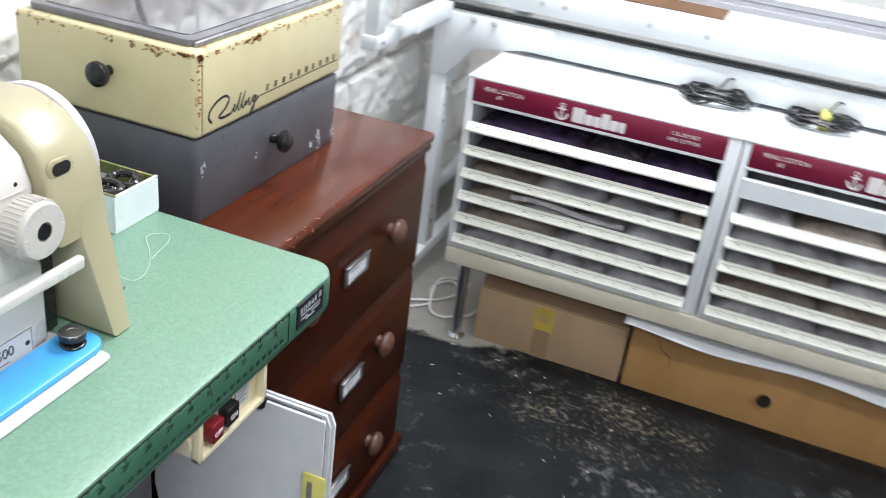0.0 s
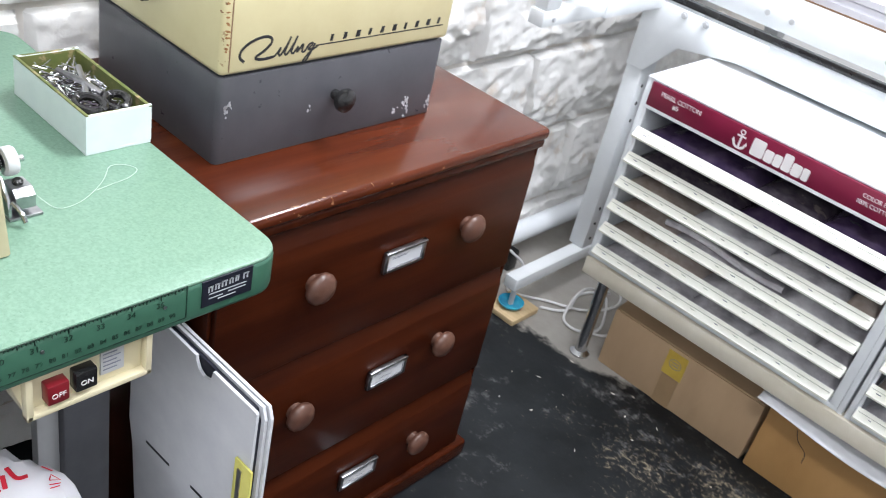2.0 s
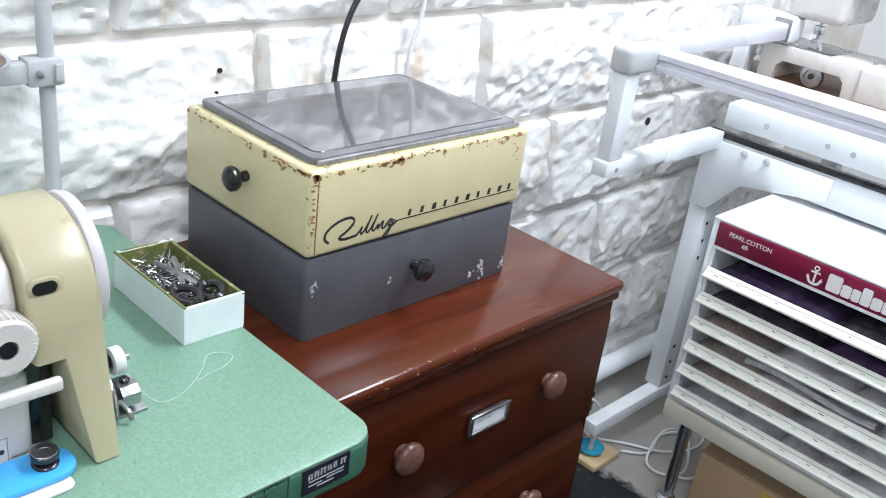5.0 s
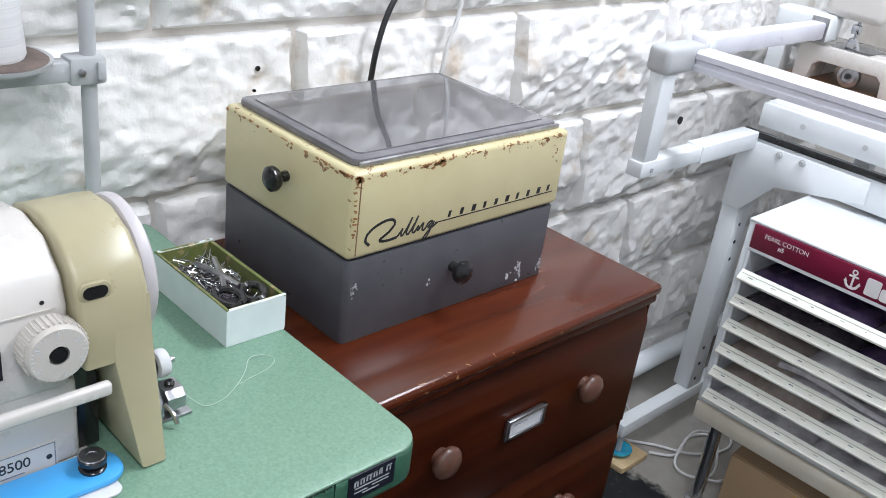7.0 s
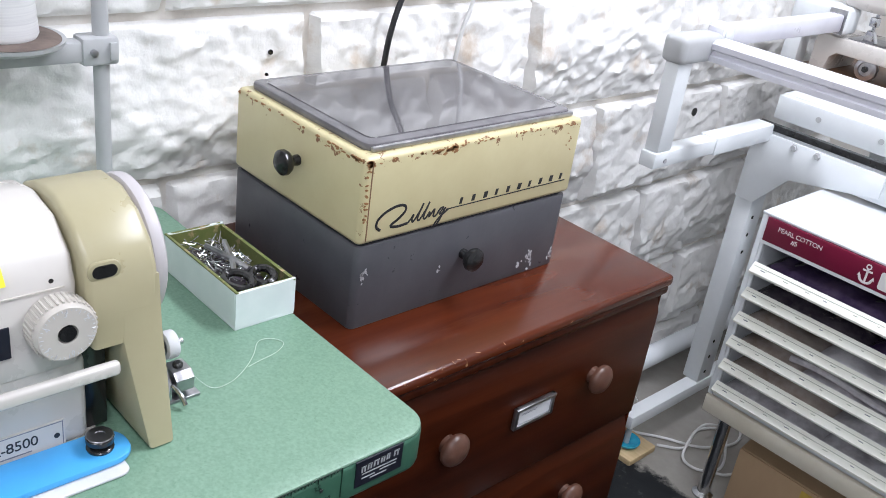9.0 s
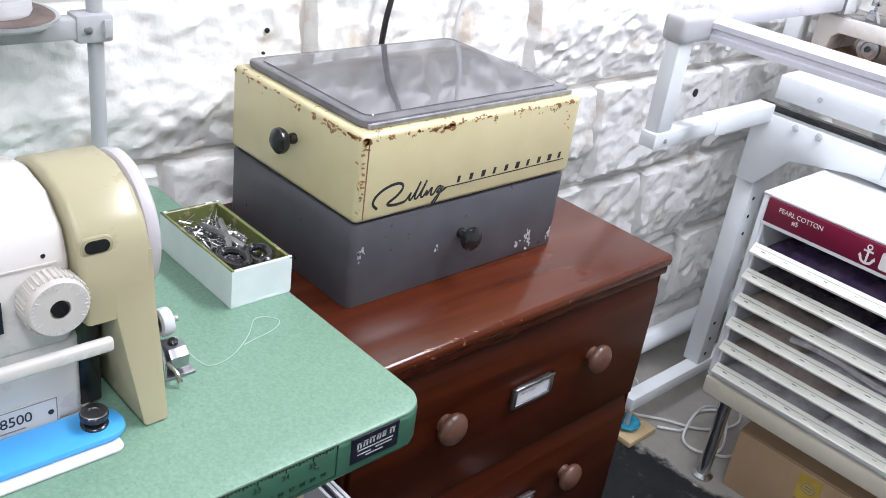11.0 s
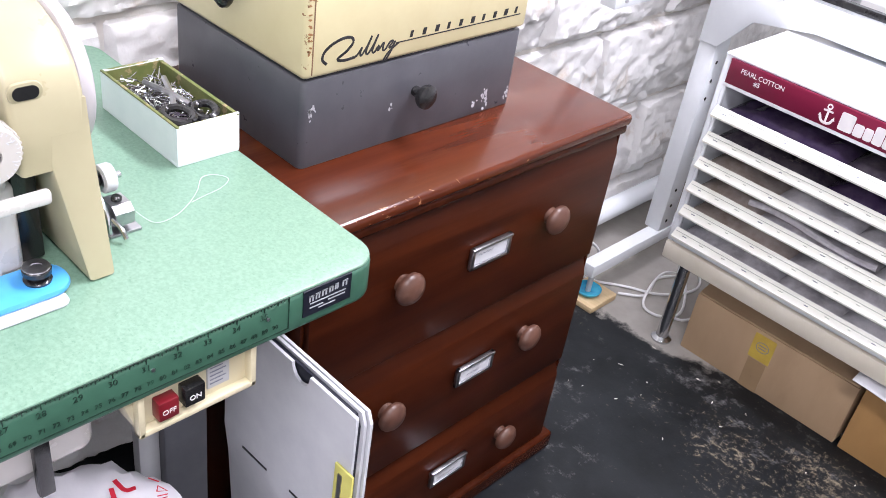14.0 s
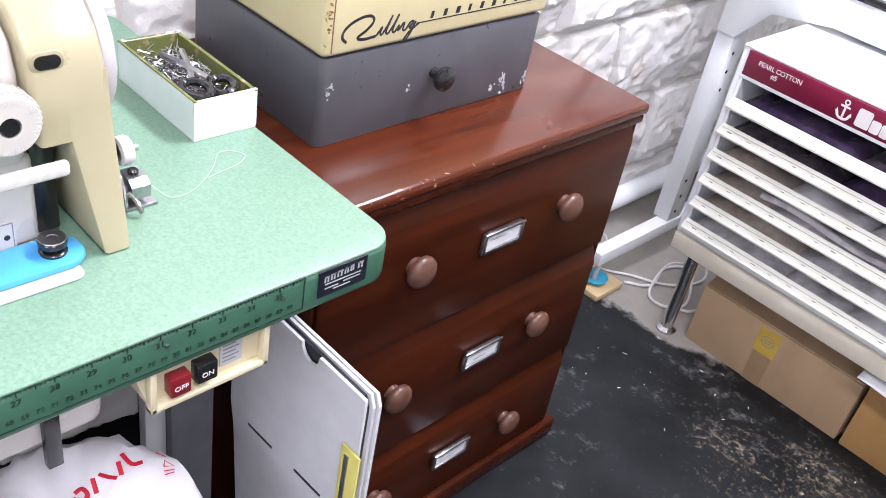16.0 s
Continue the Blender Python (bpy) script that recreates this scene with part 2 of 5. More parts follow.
M_PALESTUFF = mat("pale_bag", (0.80, 0.78, 0.81), (0.46, 0.44, 0.48), rough=0.25, scale=18, bump=0.5, bscale=40)
M_CLEAR = mat("clear_bag", (0.68, 0.66, 0.69), (0.40, 0.38, 0.405), rough=0.12, scale=30, bump=0.6, bscale=45)
M_BROWNCLEAR = mat("brown_tinted_bag", (0.30, 0.235, 0.20), (0.48, 0.42, 0.385), rough=0.2, scale=22, bump=0.5, bscale=40)
M_DEBRIS = mat("pale_chips", (0.45, 0.40, 0.31), (0.62, 0.60, 0.55), rough=0.7, scale=30)
M_THREAD = mat("thread", (0.52, 0.62, 0.55), (0.46, 0.56, 0.49), rough=0.8, scale=60)
M_YELLOWLBL = mat("warning_yellow", (0.80, 0.72, 0.03), (0.75, 0.66, 0.02), rough=0.4, scale=40)
M_GLOW = bpy.data.materials.new("lit_diffuser")
M_GLOW.use_nodes = True
M_GLOW.node_tree.nodes["Principled BSDF"].inputs["Emission Color"].default_value = (0.94, 0.98, 1, 1)
M_GLOW.node_tree.nodes["Principled BSDF"].inputs["Emission Strength"].default_value = 6.0


def floor_material():
    """Black floor paint, worn and dusty, that ends in a ragged edge where bare concrete begins."""
    m = mat("painted_concrete", (0.005, 0.006, 0.007), (0.012, 0.014, 0.016), rough=0.45, spec=0.22, scale=7, c=(0.075, 0.075, 0.072), cut=0.64, cscale=16, csoft=0.12, bump=0.25, bscale=45, rvar=0.14)
    nt = m.node_tree
    bs = nt.nodes["Principled BSDF"]
    tc = node_of(m, "ShaderNodeTexCoord")[0]

    def nz(sc, dt=6, ro=0.65):
        n = nt.nodes.new("ShaderNodeTexNoise")
        n.inputs["Scale"].default_value, n.inputs["Detail"].default_value, n.inputs["Roughness"].default_value = sc, dt, ro
        nt.links.new(tc.outputs["Object"], n.inputs["Vector"])
        return n.outputs["Fac"]

    def math(op, x, y, z=None):
        n = nt.nodes.new("ShaderNodeMath")
        n.operation = op
        for i, v in enumerate((x, y, z)):
            if v is None:
                continue
            if isinstance(v, (int, float)):
                n.inputs[i].default_value = v
            else:
                nt.links.new(v, n.inputs[i])
        return n.outputs[0]

    def rng(s, lo, hi):
        r = nt.nodes.new("ShaderNodeMapRange")
        r.inputs["From Min"].default_value, r.inputs["From Max"].default_value = lo, hi
        nt.links.new(s, r.inputs["Value"])
        return r.outputs["Result"]

    def mix(f, old, colour):
        k = nt.nodes.new("ShaderNodeMix")
        k.data_type = "RGBA"
        nt.links.new(f, k.inputs["Factor"])
        nt.links.new(old, k.inputs[6])
        if isinstance(colour, tuple):
            k.inputs[7].default_value = lin(colour)
        else:
            nt.links.new(colour, k.inputs[7])
        return k.outputs[2]

    sep = nt.nodes.new("ShaderNodeSeparateXYZ")
    nt.links.new(tc.outputs["Object"], sep.inputs[0])
    col = bs.inputs["Base Color"].links[0].from_socket
    # ochre dust scuffed over a stretch before the shelf
    dx = math("MULTIPLY", math("SUBTRACT", sep.outputs[0], 0.14), 2.6)
    dy = math("MULTIPLY", math("SUBTRACT", sep.outputs[1], 1.56), 5.2)
    r2 = math("ADD", math("MULTIPLY", dx, dx), math("MULTIPLY", dy, dy))
    near = rng(r2, 1.2, 0.0)
    clump = math("MULTIPLY_ADD", math("SUBTRACT", nz(7, 3, 0.5), 0.5), 0.35, nz(75, 9, 0.78))
    dust = rng(math("MULTIPLY_ADD", near, 0.14, clump), 0.65, 0.80)
    col = mix(dust, col, (0.20, 0.17, 0.12))
    smear = rng(math("MULTIPLY_ADD", math("SUBTRACT", nz(4, 2, 0.5), 0.5), 0.5, nz(26, 8, 0.75)), 0.58, 0.84)
    col = mix(smear, col, (0.17, 0.17, 0.17))
    scuff = rng(nz(60, 7, 0.78), 0.69, 0.75)
    col = mix(scuff, col, (0.26, 0.25, 0.235))
    edge = math("ADD", sep.outputs[1], math("MULTIPLY", math("SUBTRACT", nz(9, 6, 0.7), 0.5), 0.16))
    lean = math("MULTIPLY", rng(sep.outputs[0], -0.22, 0.0), -0.09)
    bare = rng(math("ADD", edge, lean), 1.668, 1.69)
    con = nt.nodes.new("ShaderNodeMix")
    con.data_type = "RGBA"
    nt.links.new(nz(14), con.inputs["Factor"])
    con.inputs[6].default_value, con.inputs[7].default_value = (0.24, 0.225, 0.20, 1), (0.42, 0.40, 0.37, 1)
    col = mix(bare, col, con.outputs[2])
    nt.links.new(col, bs.inputs["Base Color"])
    return m


M_FLOOR = floor_material()
edge_wear(M_CREAM, (0.20, 0.095, 0.04), [(2, 0.200, 0.018), ("xy", 0.0, 0.016)], 90, 0.75)
edge_wear(M_TOPWOOD, (0.36, 0.18, 0.09), [(0, 0.0, 0.008)], 95, 0.82)


# ---- building helpers ----
def root_of(ob):
    while ob.parent:
        ob = ob.parent
    return ob


def finish(name, bm, material, smooth=True):
    bmesh.ops.recalc_face_normals(bm, faces=bm.faces)
    me = bpy.data.meshes.new(name)
    bm.to_mesh(me)
    bm.free()
    me.materials.append(material)
    if smooth:
        me.shade_smooth()
        me.set_sharp_from_angle(angle=radians(38))
    return me


def thing(name, at, label, category, group="", kind=""):
    ob = new(name)
    ob.empty_display_size = 0.02
    ob.matrix_basis = pose(*at)
    return tagged(ob, label, category, group, kind)


def part(name, bm, material, parent, label="", smooth=True):
    """Links a bmesh, drawn in world metres, as one mesh under a thing or a part."""
    base = root_of(parent)
    bmesh.ops.transform(bm, matrix=base.matrix_basis.inverted(), verts=bm.verts)
    ob = new(name, finish(name, bm, material, smooth))
    ob.parent = parent
    return tagged(ob, label)


def solo(name, bm, material, label, category, group="", kind="", smooth=True):
    """A thing of one mesh, with its origin at the middle of its base."""
    lo = [min(v.co[i] for v in bm.verts) for i in range(3)]
    hi = [max(v.co[i] for v in bm.verts) for i in range(3)]
    at = ((lo[0] + hi[0]) / 2, (lo[1] + hi[1]) / 2, lo[2])
    bmesh.ops.translate(bm, vec=-Vector(at), verts=bm.verts)
    ob = new(name, finish(name, bm, material, smooth))
    ob.matrix_basis = pose(*at)
    return tagged(ob, label, category, group, kind)


def bevel_new(bm, edges, r, seg=2):
    if r > 0:
        bmesh.ops.bevel(bm, geom=edges, offset=r, segments=seg, affect="EDGES", profile=0.5, clamp_overlap=True)


def box(x0, x1, y0, y1, z0, z1, r=0.002, seg=2, bm=None):
    b = bmesh.new()
    bmesh.ops.create_cube(b, size=1, matrix=Matrix.Translation(((x0 + x1) / 2, (y0 + y1) / 2, (z0 + z1) / 2)) @ Matrix.Diagonal((x1 - x0, y1 - y0, z1 - z0, 1)))
    bevel_new(b, b.edges[:], r, seg)
    return join(bm, b)


def join(bm, other):
    if bm is None:
        return other
    me = bpy.data.meshes.new("scratch")
    other.to_mesh(me)
    other.free()
    bm.from_mesh(me)
    bpy.data.meshes.remove(me)
    return bm


def rod(p0, p1, r0, r1=None, seg=20, bev=0.0, bm=None):
    b = bmesh.new()
    p0, p1 = Vector(p0), Vector(p1)
    d = p1 - p0
    bmesh.ops.create_cone(b, cap_ends=True, segments=seg, radius1=r0, radius2=r0 if r1 is None else r1, depth=d.length)
    if bev:
        bevel_new(b, [e for e in b.edges if len(e.link_faces) == 2 and any(len(f.verts) > 4 for f in e.link_faces)], bev)
    bmesh.ops.transform(b, matrix=Matrix.Translation((p0 + p1) / 2) @ d.to_track_quat("Z", "Y").to_matrix().to_4x4(), verts=b.verts)
    return join(bm, b)


def lathe(profile, at, way, seg=28, bm=None):
    """Turns (radius, height) steps about an axis that starts at a place and points along a way."""
    b = bmesh.new()
    rings = []
    for r, h in profile:
        rings.append([b.verts.new((r * math.cos(2 * math.pi * i / seg), r * math.sin(2 * math.pi * i / seg), h)) for i in range(seg)] if r > 1e-5 else [b.verts.new((0, 0, h))])
    for a, c in zip(rings, rings[1:]):
        for i in range(seg):
            j = (i + 1) % seg
            if len(a) == 1 and len(c) > 1:
                b.faces.new((a[0], c[i], c[j]))
            elif len(c) == 1 and len(a) > 1:
                b.faces.new((a[i], a[j], c[0]))
            elif len(a) > 1:
                b.faces.new((a[i], a[j], c[j], c[i]))
    for ring, flip in ((rings[0], True), (rings[-1], False)):
        if len(ring) > 1:
            b.faces.new(ring[::-1] if flip else ring)
    m = Matrix.Translation(at) @ Vector(way).to_track_quat("Z", "Y").to_matrix().to_4x4()
    bmesh.ops.transform(b, matrix=m, verts=b.verts)
    return join(bm, b)


def prism(points, axis, lo, hi, r=0.0, seg=2, bm=None):
    """A flat outline drawn out along an axis. points: the two other coordinates, in the order x, y, z."""
    b = bmesh.new()

    def at(p, h):
        v = list(p)
        v.insert(axis, h)
        return b.verts.new(v)

    low, top = [at(p, lo) for p in points], [at(p, hi) for p in points]
    n = len(points)
    b.faces.new(low)
    b.faces.new(top[::-1])
    for i in range(n):
        b.faces.new((low[i], top[i], top[(i + 1) % n], low[(i + 1) % n]))
    bmesh.ops.recalc_face_normals(b, faces=b.faces)
    if r:
        bevel_new(b, [e for e in b.edges if any(len(f.verts) != 4 or n == 4 for f in e.link_faces)], r, seg)
    return join(bm, b)


def rounded(x0, x1, y0, y1, r, seg=6):
    """The outline of a rectangle with round corners."""
    out = []
    for cx, cy, a0 in ((x1 - r, y1 - r, 0), (x0 + r, y1 - r, 90), (x0 + r, y0 + r, 180), (x1 - r, y0 + r, 270)):
        out += [(cx + r * math.cos(radians(a0 + 90 * i / seg)), cy + r * math.sin(radians(a0 + 90 * i / seg))) for i in range(seg + 1)]
    return out


def smooth_line(points, steps=8):
    pts = [Vector(p) for p in points]
    pts = [2 * pts[0] - pts[1]] + pts + [2 * pts[-1] - pts[-2]]
    out = []
    for a, b, c, d in zip(pts, pts[1:], pts[2:], pts[3:]):
        for i in range(steps):
            t = i / steps
            out.append(0.5 * (2 * b + (c - a) * t + (2 * a - 5 * b + 4 * c - d) * t * t + (3 * b - a - 3 * c + d) * t ** 3))
    return out + [pts[-2]]


def tube(points, r, seg=8, steps=8, bm=None, flat=None):
    """A cable or bent rod along a smooth line; flat squeezes it along an axis, for painted strokes."""
    line = smooth_line(points, steps) if steps else [Vector(p) for p in points]
    b = bmesh.new()
    rings = []
    up = Vector((0.13, 0.31, 0.94))
    for i, p in enumerate(line):
        d = (line[min(i + 1, len(line) - 1)] - line[max(i - 1, 0)]).normalized()
        side = d.cross(up)
        side = (side if side.length > 0.05 else d.cross(Vector((1, 0, 0)))).normalized()
        over = side.cross(d).normalized()
        ring = []
        for k in range(seg):
            a = 2 * math.pi * k / seg
            off = (math.cos(a) * side + math.sin(a) * over) * r
            if flat is not None:
                off[flat] *= 0.12
            ring.append(b.verts.new(p + off))
        rings.append(ring)
    for a, c in zip(rings, rings[1:]):
        for i in range(seg):
            j = (i + 1) % seg
            b.faces.new((a[i], a[j], c[j], c[i]))
    b.faces.new(rings[0][::-1])
    b.faces.new(rings[-1])
    return join(bm, b)


def lettering(text, size, m, thick=0.0004, spacing=1.0, align="LEFT"):
    """Words in the built-in font as a bmesh, laid by the matrix m (x along the line, z out of the face)."""
    cu = bpy.data.curves.new("words", "FONT")
    cu.body, cu.size, cu.extrude, cu.space_character, cu.align_x = text, size, thick, spacing, align
    cu.resolution_u = 3
    ob = bpy.data.objects.new("words", cu)
    me = bpy.data.meshes.new_from_object(ob)
    b = bmesh.new()
    b.from_mesh(me)
    bpy.data.objects.remove(ob)
    bpy.data.curves.remove(cu)
    bpy.data.meshes.remove(me)
    bmesh.ops.transform(b, matrix=m, verts=b.verts)
    return b


def face_x(x, y, z, slope=0.0):
    """The frame of a face that looks along +x: lines run along +y."""
    return Matrix.Translation((x, y, z)) @ Matrix(((0, 0, 1, 0), (1, 0, 0, 0), (0, 1, 0, 0), (0, 0, 0, 1))) @ pose(0, 0, 0, 0, 0, slope)


def face_south(x, y, z):
    """The frame of a face that looks along -y: lines run along +x."""
    return Matrix.Translation((x, y, z)) @ pose(0, 0, 0, 90, 0, 0)


# ---- the room ----
XW, YN, XE, YS = -0.640, 3.05, 2.6, -2.2
solo("floor", box(XW - 0.2, XE + 0.2, YS - 0.2, YN + 0.2, -0.12, 0.0, 0), M_FLOOR, "worn black-painted concrete floor with dust and bare edge", "floor", kind="structure")
bpy.data.objects["floor"].data.transform(Matrix.Translation(bpy.data.objects["floor"].matrix_basis.translation))
bpy.data.objects["floor"].matrix_basis = Matrix.Identity(4)
solo("ceiling", box(XW - 0.2, XE + 0.2, YS - 0.2, YN + 0.2, CEIL, CEIL + 0.1, 0), M_CEIL, "plain white painted ceiling", "ceiling", kind="structure")
solo("wall_north", box(XW - 0.2, XE + 0.2, YN, YN + 0.2, 0, CEIL, 0), M_WHITE_WALL, "plain white painted wall", "wall", kind="structure")
solo("wall_south", box(XW - 0.2, XE + 0.2, YS - 0.2, YS, 0, CEIL, 0), M_WHITE_WALL, "plain white painted wall", "wall", kind="structure")
solo("wall_east", box(XE, XE + 0.2, YS, YN, 0, CEIL, 0), M_WHITE_WALL, "plain white painted wall", "wall", kind="structure")


def ceiling_light(lx, ly, sx, sy):
    t = thing("ceiling_light", (lx, ly, CEIL - 0.08), "long white fluorescent ceiling light with lit diffuser", "ceiling light", "ceiling lights")
    part("housing", box(lx - sx / 2 - 0.03, lx + sx / 2 + 0.03, ly - sy / 2 - 0.02, ly + sy / 2 + 0.02, CEIL - 0.06, CEIL, 0.01), M_CABWHITE, t)
    part("diffuser", box(lx - sx / 2, lx + sx / 2, ly - sy / 2, ly + sy / 2, CEIL - 0.08, CEIL - 0.06, 0.006), M_GLOW, t)


for lx, ly, sx, sy, watts in LAMPS:
    ceiling_light(lx, ly, sx, sy)

# ---- the block wall ----
wall = solo("wall_west", box(XW - 0.2, XW - 0.0035, YS, YN, 0, CEIL, 0), M_MORTAR, "rough split-face concrete block wall painted white", "wall", kind="structure")
COURSE, LONG, JOINT = 0.2075, 0.437, 0.009
rnd = random.Random(4)


def rock_face(y0, y1, z0, z1, cell):
    """One split-face block: chiselled planes and fine breaks, drawn in to the joint on all sides."""
    b = bmesh.new()
    ny, nz = max(4, round((y1 - y0) / cell)), max(4, round((z1 - z0) / cell))
    seed, lean = rnd.uniform(0, 50), rnd.uniform(-0.012, 0.012)
    brow = rnd.uniform(0.28, 0.48)
    grid = []
    for i in range(ny + 1):
        row = []
        for j in range(nz + 1):
            y, z = y0 + (y1 - y0) * i / ny, z0 + (z1 - z0) * j / nz
            edge = min(y - y0, y1 - y, z - z0, z1 - z)
            v, u = (z - z0) / (z1 - z0), (y - y0) / (y1 - y0)
            vb = min(0.75, max(0.12, brow + 0.34 * noise.noise(Vector((y * 5, z * 3, seed))) + 0.08 * noise.noise(Vector((y * 21, z * 6, seed)))))
            most = 0.027 + 0.009 * noise.noise(Vector((y * 4, 1.0, seed + 4))) + lean * (u - 0.5)
            h = most * (0.25 + 0.75 * v / vb) if v < vb else most - 0.013 * (v - vb) / (1 - vb)
            low = min(1.0, max(0.0, (vb + 0.06 - v) / 0.14))
            f = noise.fractal(Vector((y * 13, z * 17, seed)), 0.9, 2.1, 5)
            g = noise.fractal(Vector((y * 38, z * 44, seed + 9)), 0.9, 2.1, 3)
            w2 = 0.25 * noise.noise(Vector((y * 11, z * 11, seed + 3)))
            gaps, spots = noise.voronoi(Vector((y * 15 + w2, z * 21 + w2, seed)))
            join_up = min(1.0, (gaps[1] - gaps[0]) * 3.0)
            tilt = noise.cell_vector(spots[0] * 37.0) - Vector((0.5, 0.5, 0.5))
            facet = join_up * (0.022 * ((y * 15 + w2 - spots[0].x) * tilt.x + (z * 21 + w2 - spots[0].y) * tilt.y) + 0.007 * tilt.z)
            h += facet * (0.6 + 0.4 * low) + 0.012 * abs(f) * (0.6 + 0.4 * low) + 0.0034 * g * (0.55 + 0.45 * low)
            k = min(1, edge / (0.004 + 0.013 * abs(noise.noise(Vector((y * 7, z * 7, seed + 20))))))
            x = XW - 0.005 + 0.005 * min(1, edge / 0.006) + max(0.0015, h) * k * k * (3 - 2 * k)
            row.append(b.verts.new((x, y + 0.0015 * f, z)))
        grid.append(row)
    for i in range(ny):
        for j in range(nz):
            b.faces.new((grid[i][j], grid[i + 1][j], grid[i + 1][j + 1], grid[i][j + 1]))
    return b


def lay_blocks():
    z_ref, y_ref = 0.708, 0.947
    for k in range(-4, 4):
        z0 = max(0.0, z_ref + k * COURSE) + JOINT / 2
        z1 = z_ref + (k + 1) * COURSE - JOINT / 2
        shift = y_ref + (0 if k % 2 == 0 else LONG * 0.53)
        for n in range(-4, 5):
            y0, y1 = shift + n * LONG + JOINT / 2, shift + (n + 1) * LONG - JOINT / 2
            if y1 > YN or y0 < -0.9:
                continue
            near = 0.0043 if (0.35 < y1 and y0 < 2.4 and z0 < 1.2) else 0.02
            bm = rock_face(y0, y1, z0, z1, near)
            me = finish("block", bm, M_BLOCK, True)
            ob = new("block", me)
            ob.parent = wall
            ob.matrix_parent_inverse = wall.matrix_basis.inverted()


# ---- chest of drawers ----
DX, DY0, DY1, DTOP = -0.205, 0.728, 1.270, 0.645


def turned_knob(parent, x, y, z, r=0.0212):
    prof = [(0.009, -0.004), (0.012, 0.0), (0.0115, 0.003), (0.011, 0.006), (0.014, 0.008), (r * 0.95, 0.0105), (r, 0.014), (r * 0.96, 0.0175), (r * 0.78, 0.0215), (r * 0.45, 0.0240), (0, 0.0250)]
    return part("knob", lathe(prof, (x, y, z), (1, 0, 0)), M_KNOBWOOD, parent, "worn turned wooden knob")


def label_holder(parent, y0, z0, w, h, writing):
    x = DX + 0.006
    bm = box(x - 0.004, x + 0.002, y0, y0 + w, z0, z0 + 0.005, 0.001)
    box(x - 0.004, x + 0.0035, y0, y0 + w, z0 + h - 0.004, z0 + h, 0.001, bm=bm)
    box(x - 0.004, x + 0.002, y0, y0 + 0.006, z0, z0 + h, 0.001, bm=bm)
    box(x - 0.004, x + 0.002, y0 + w - 0.006, y0 + w, z0, z0 + h, 0.001, bm=bm)
    h_ob = part("label_holder", bm, M_STEEL, parent, "pressed steel card holder")
    part("card", box(x - 0.003, x - 0.0005, y0 + 0.003, y0 + w - 0.003, z0 + 0.002, z0 + h - 0.002, 0), M_CARD, h_ob)
    for n, (a, b, s) in enumerate(writing):
        pts = [(x, y0 + a + (b - a) * i / 9, z0 + s + (0.0016 if i % 2 else -0.0012)) for i in range(10)]
        part("writing", tube(pts, 0.0005, 5, 3, flat=0), M_PEN, h_ob)


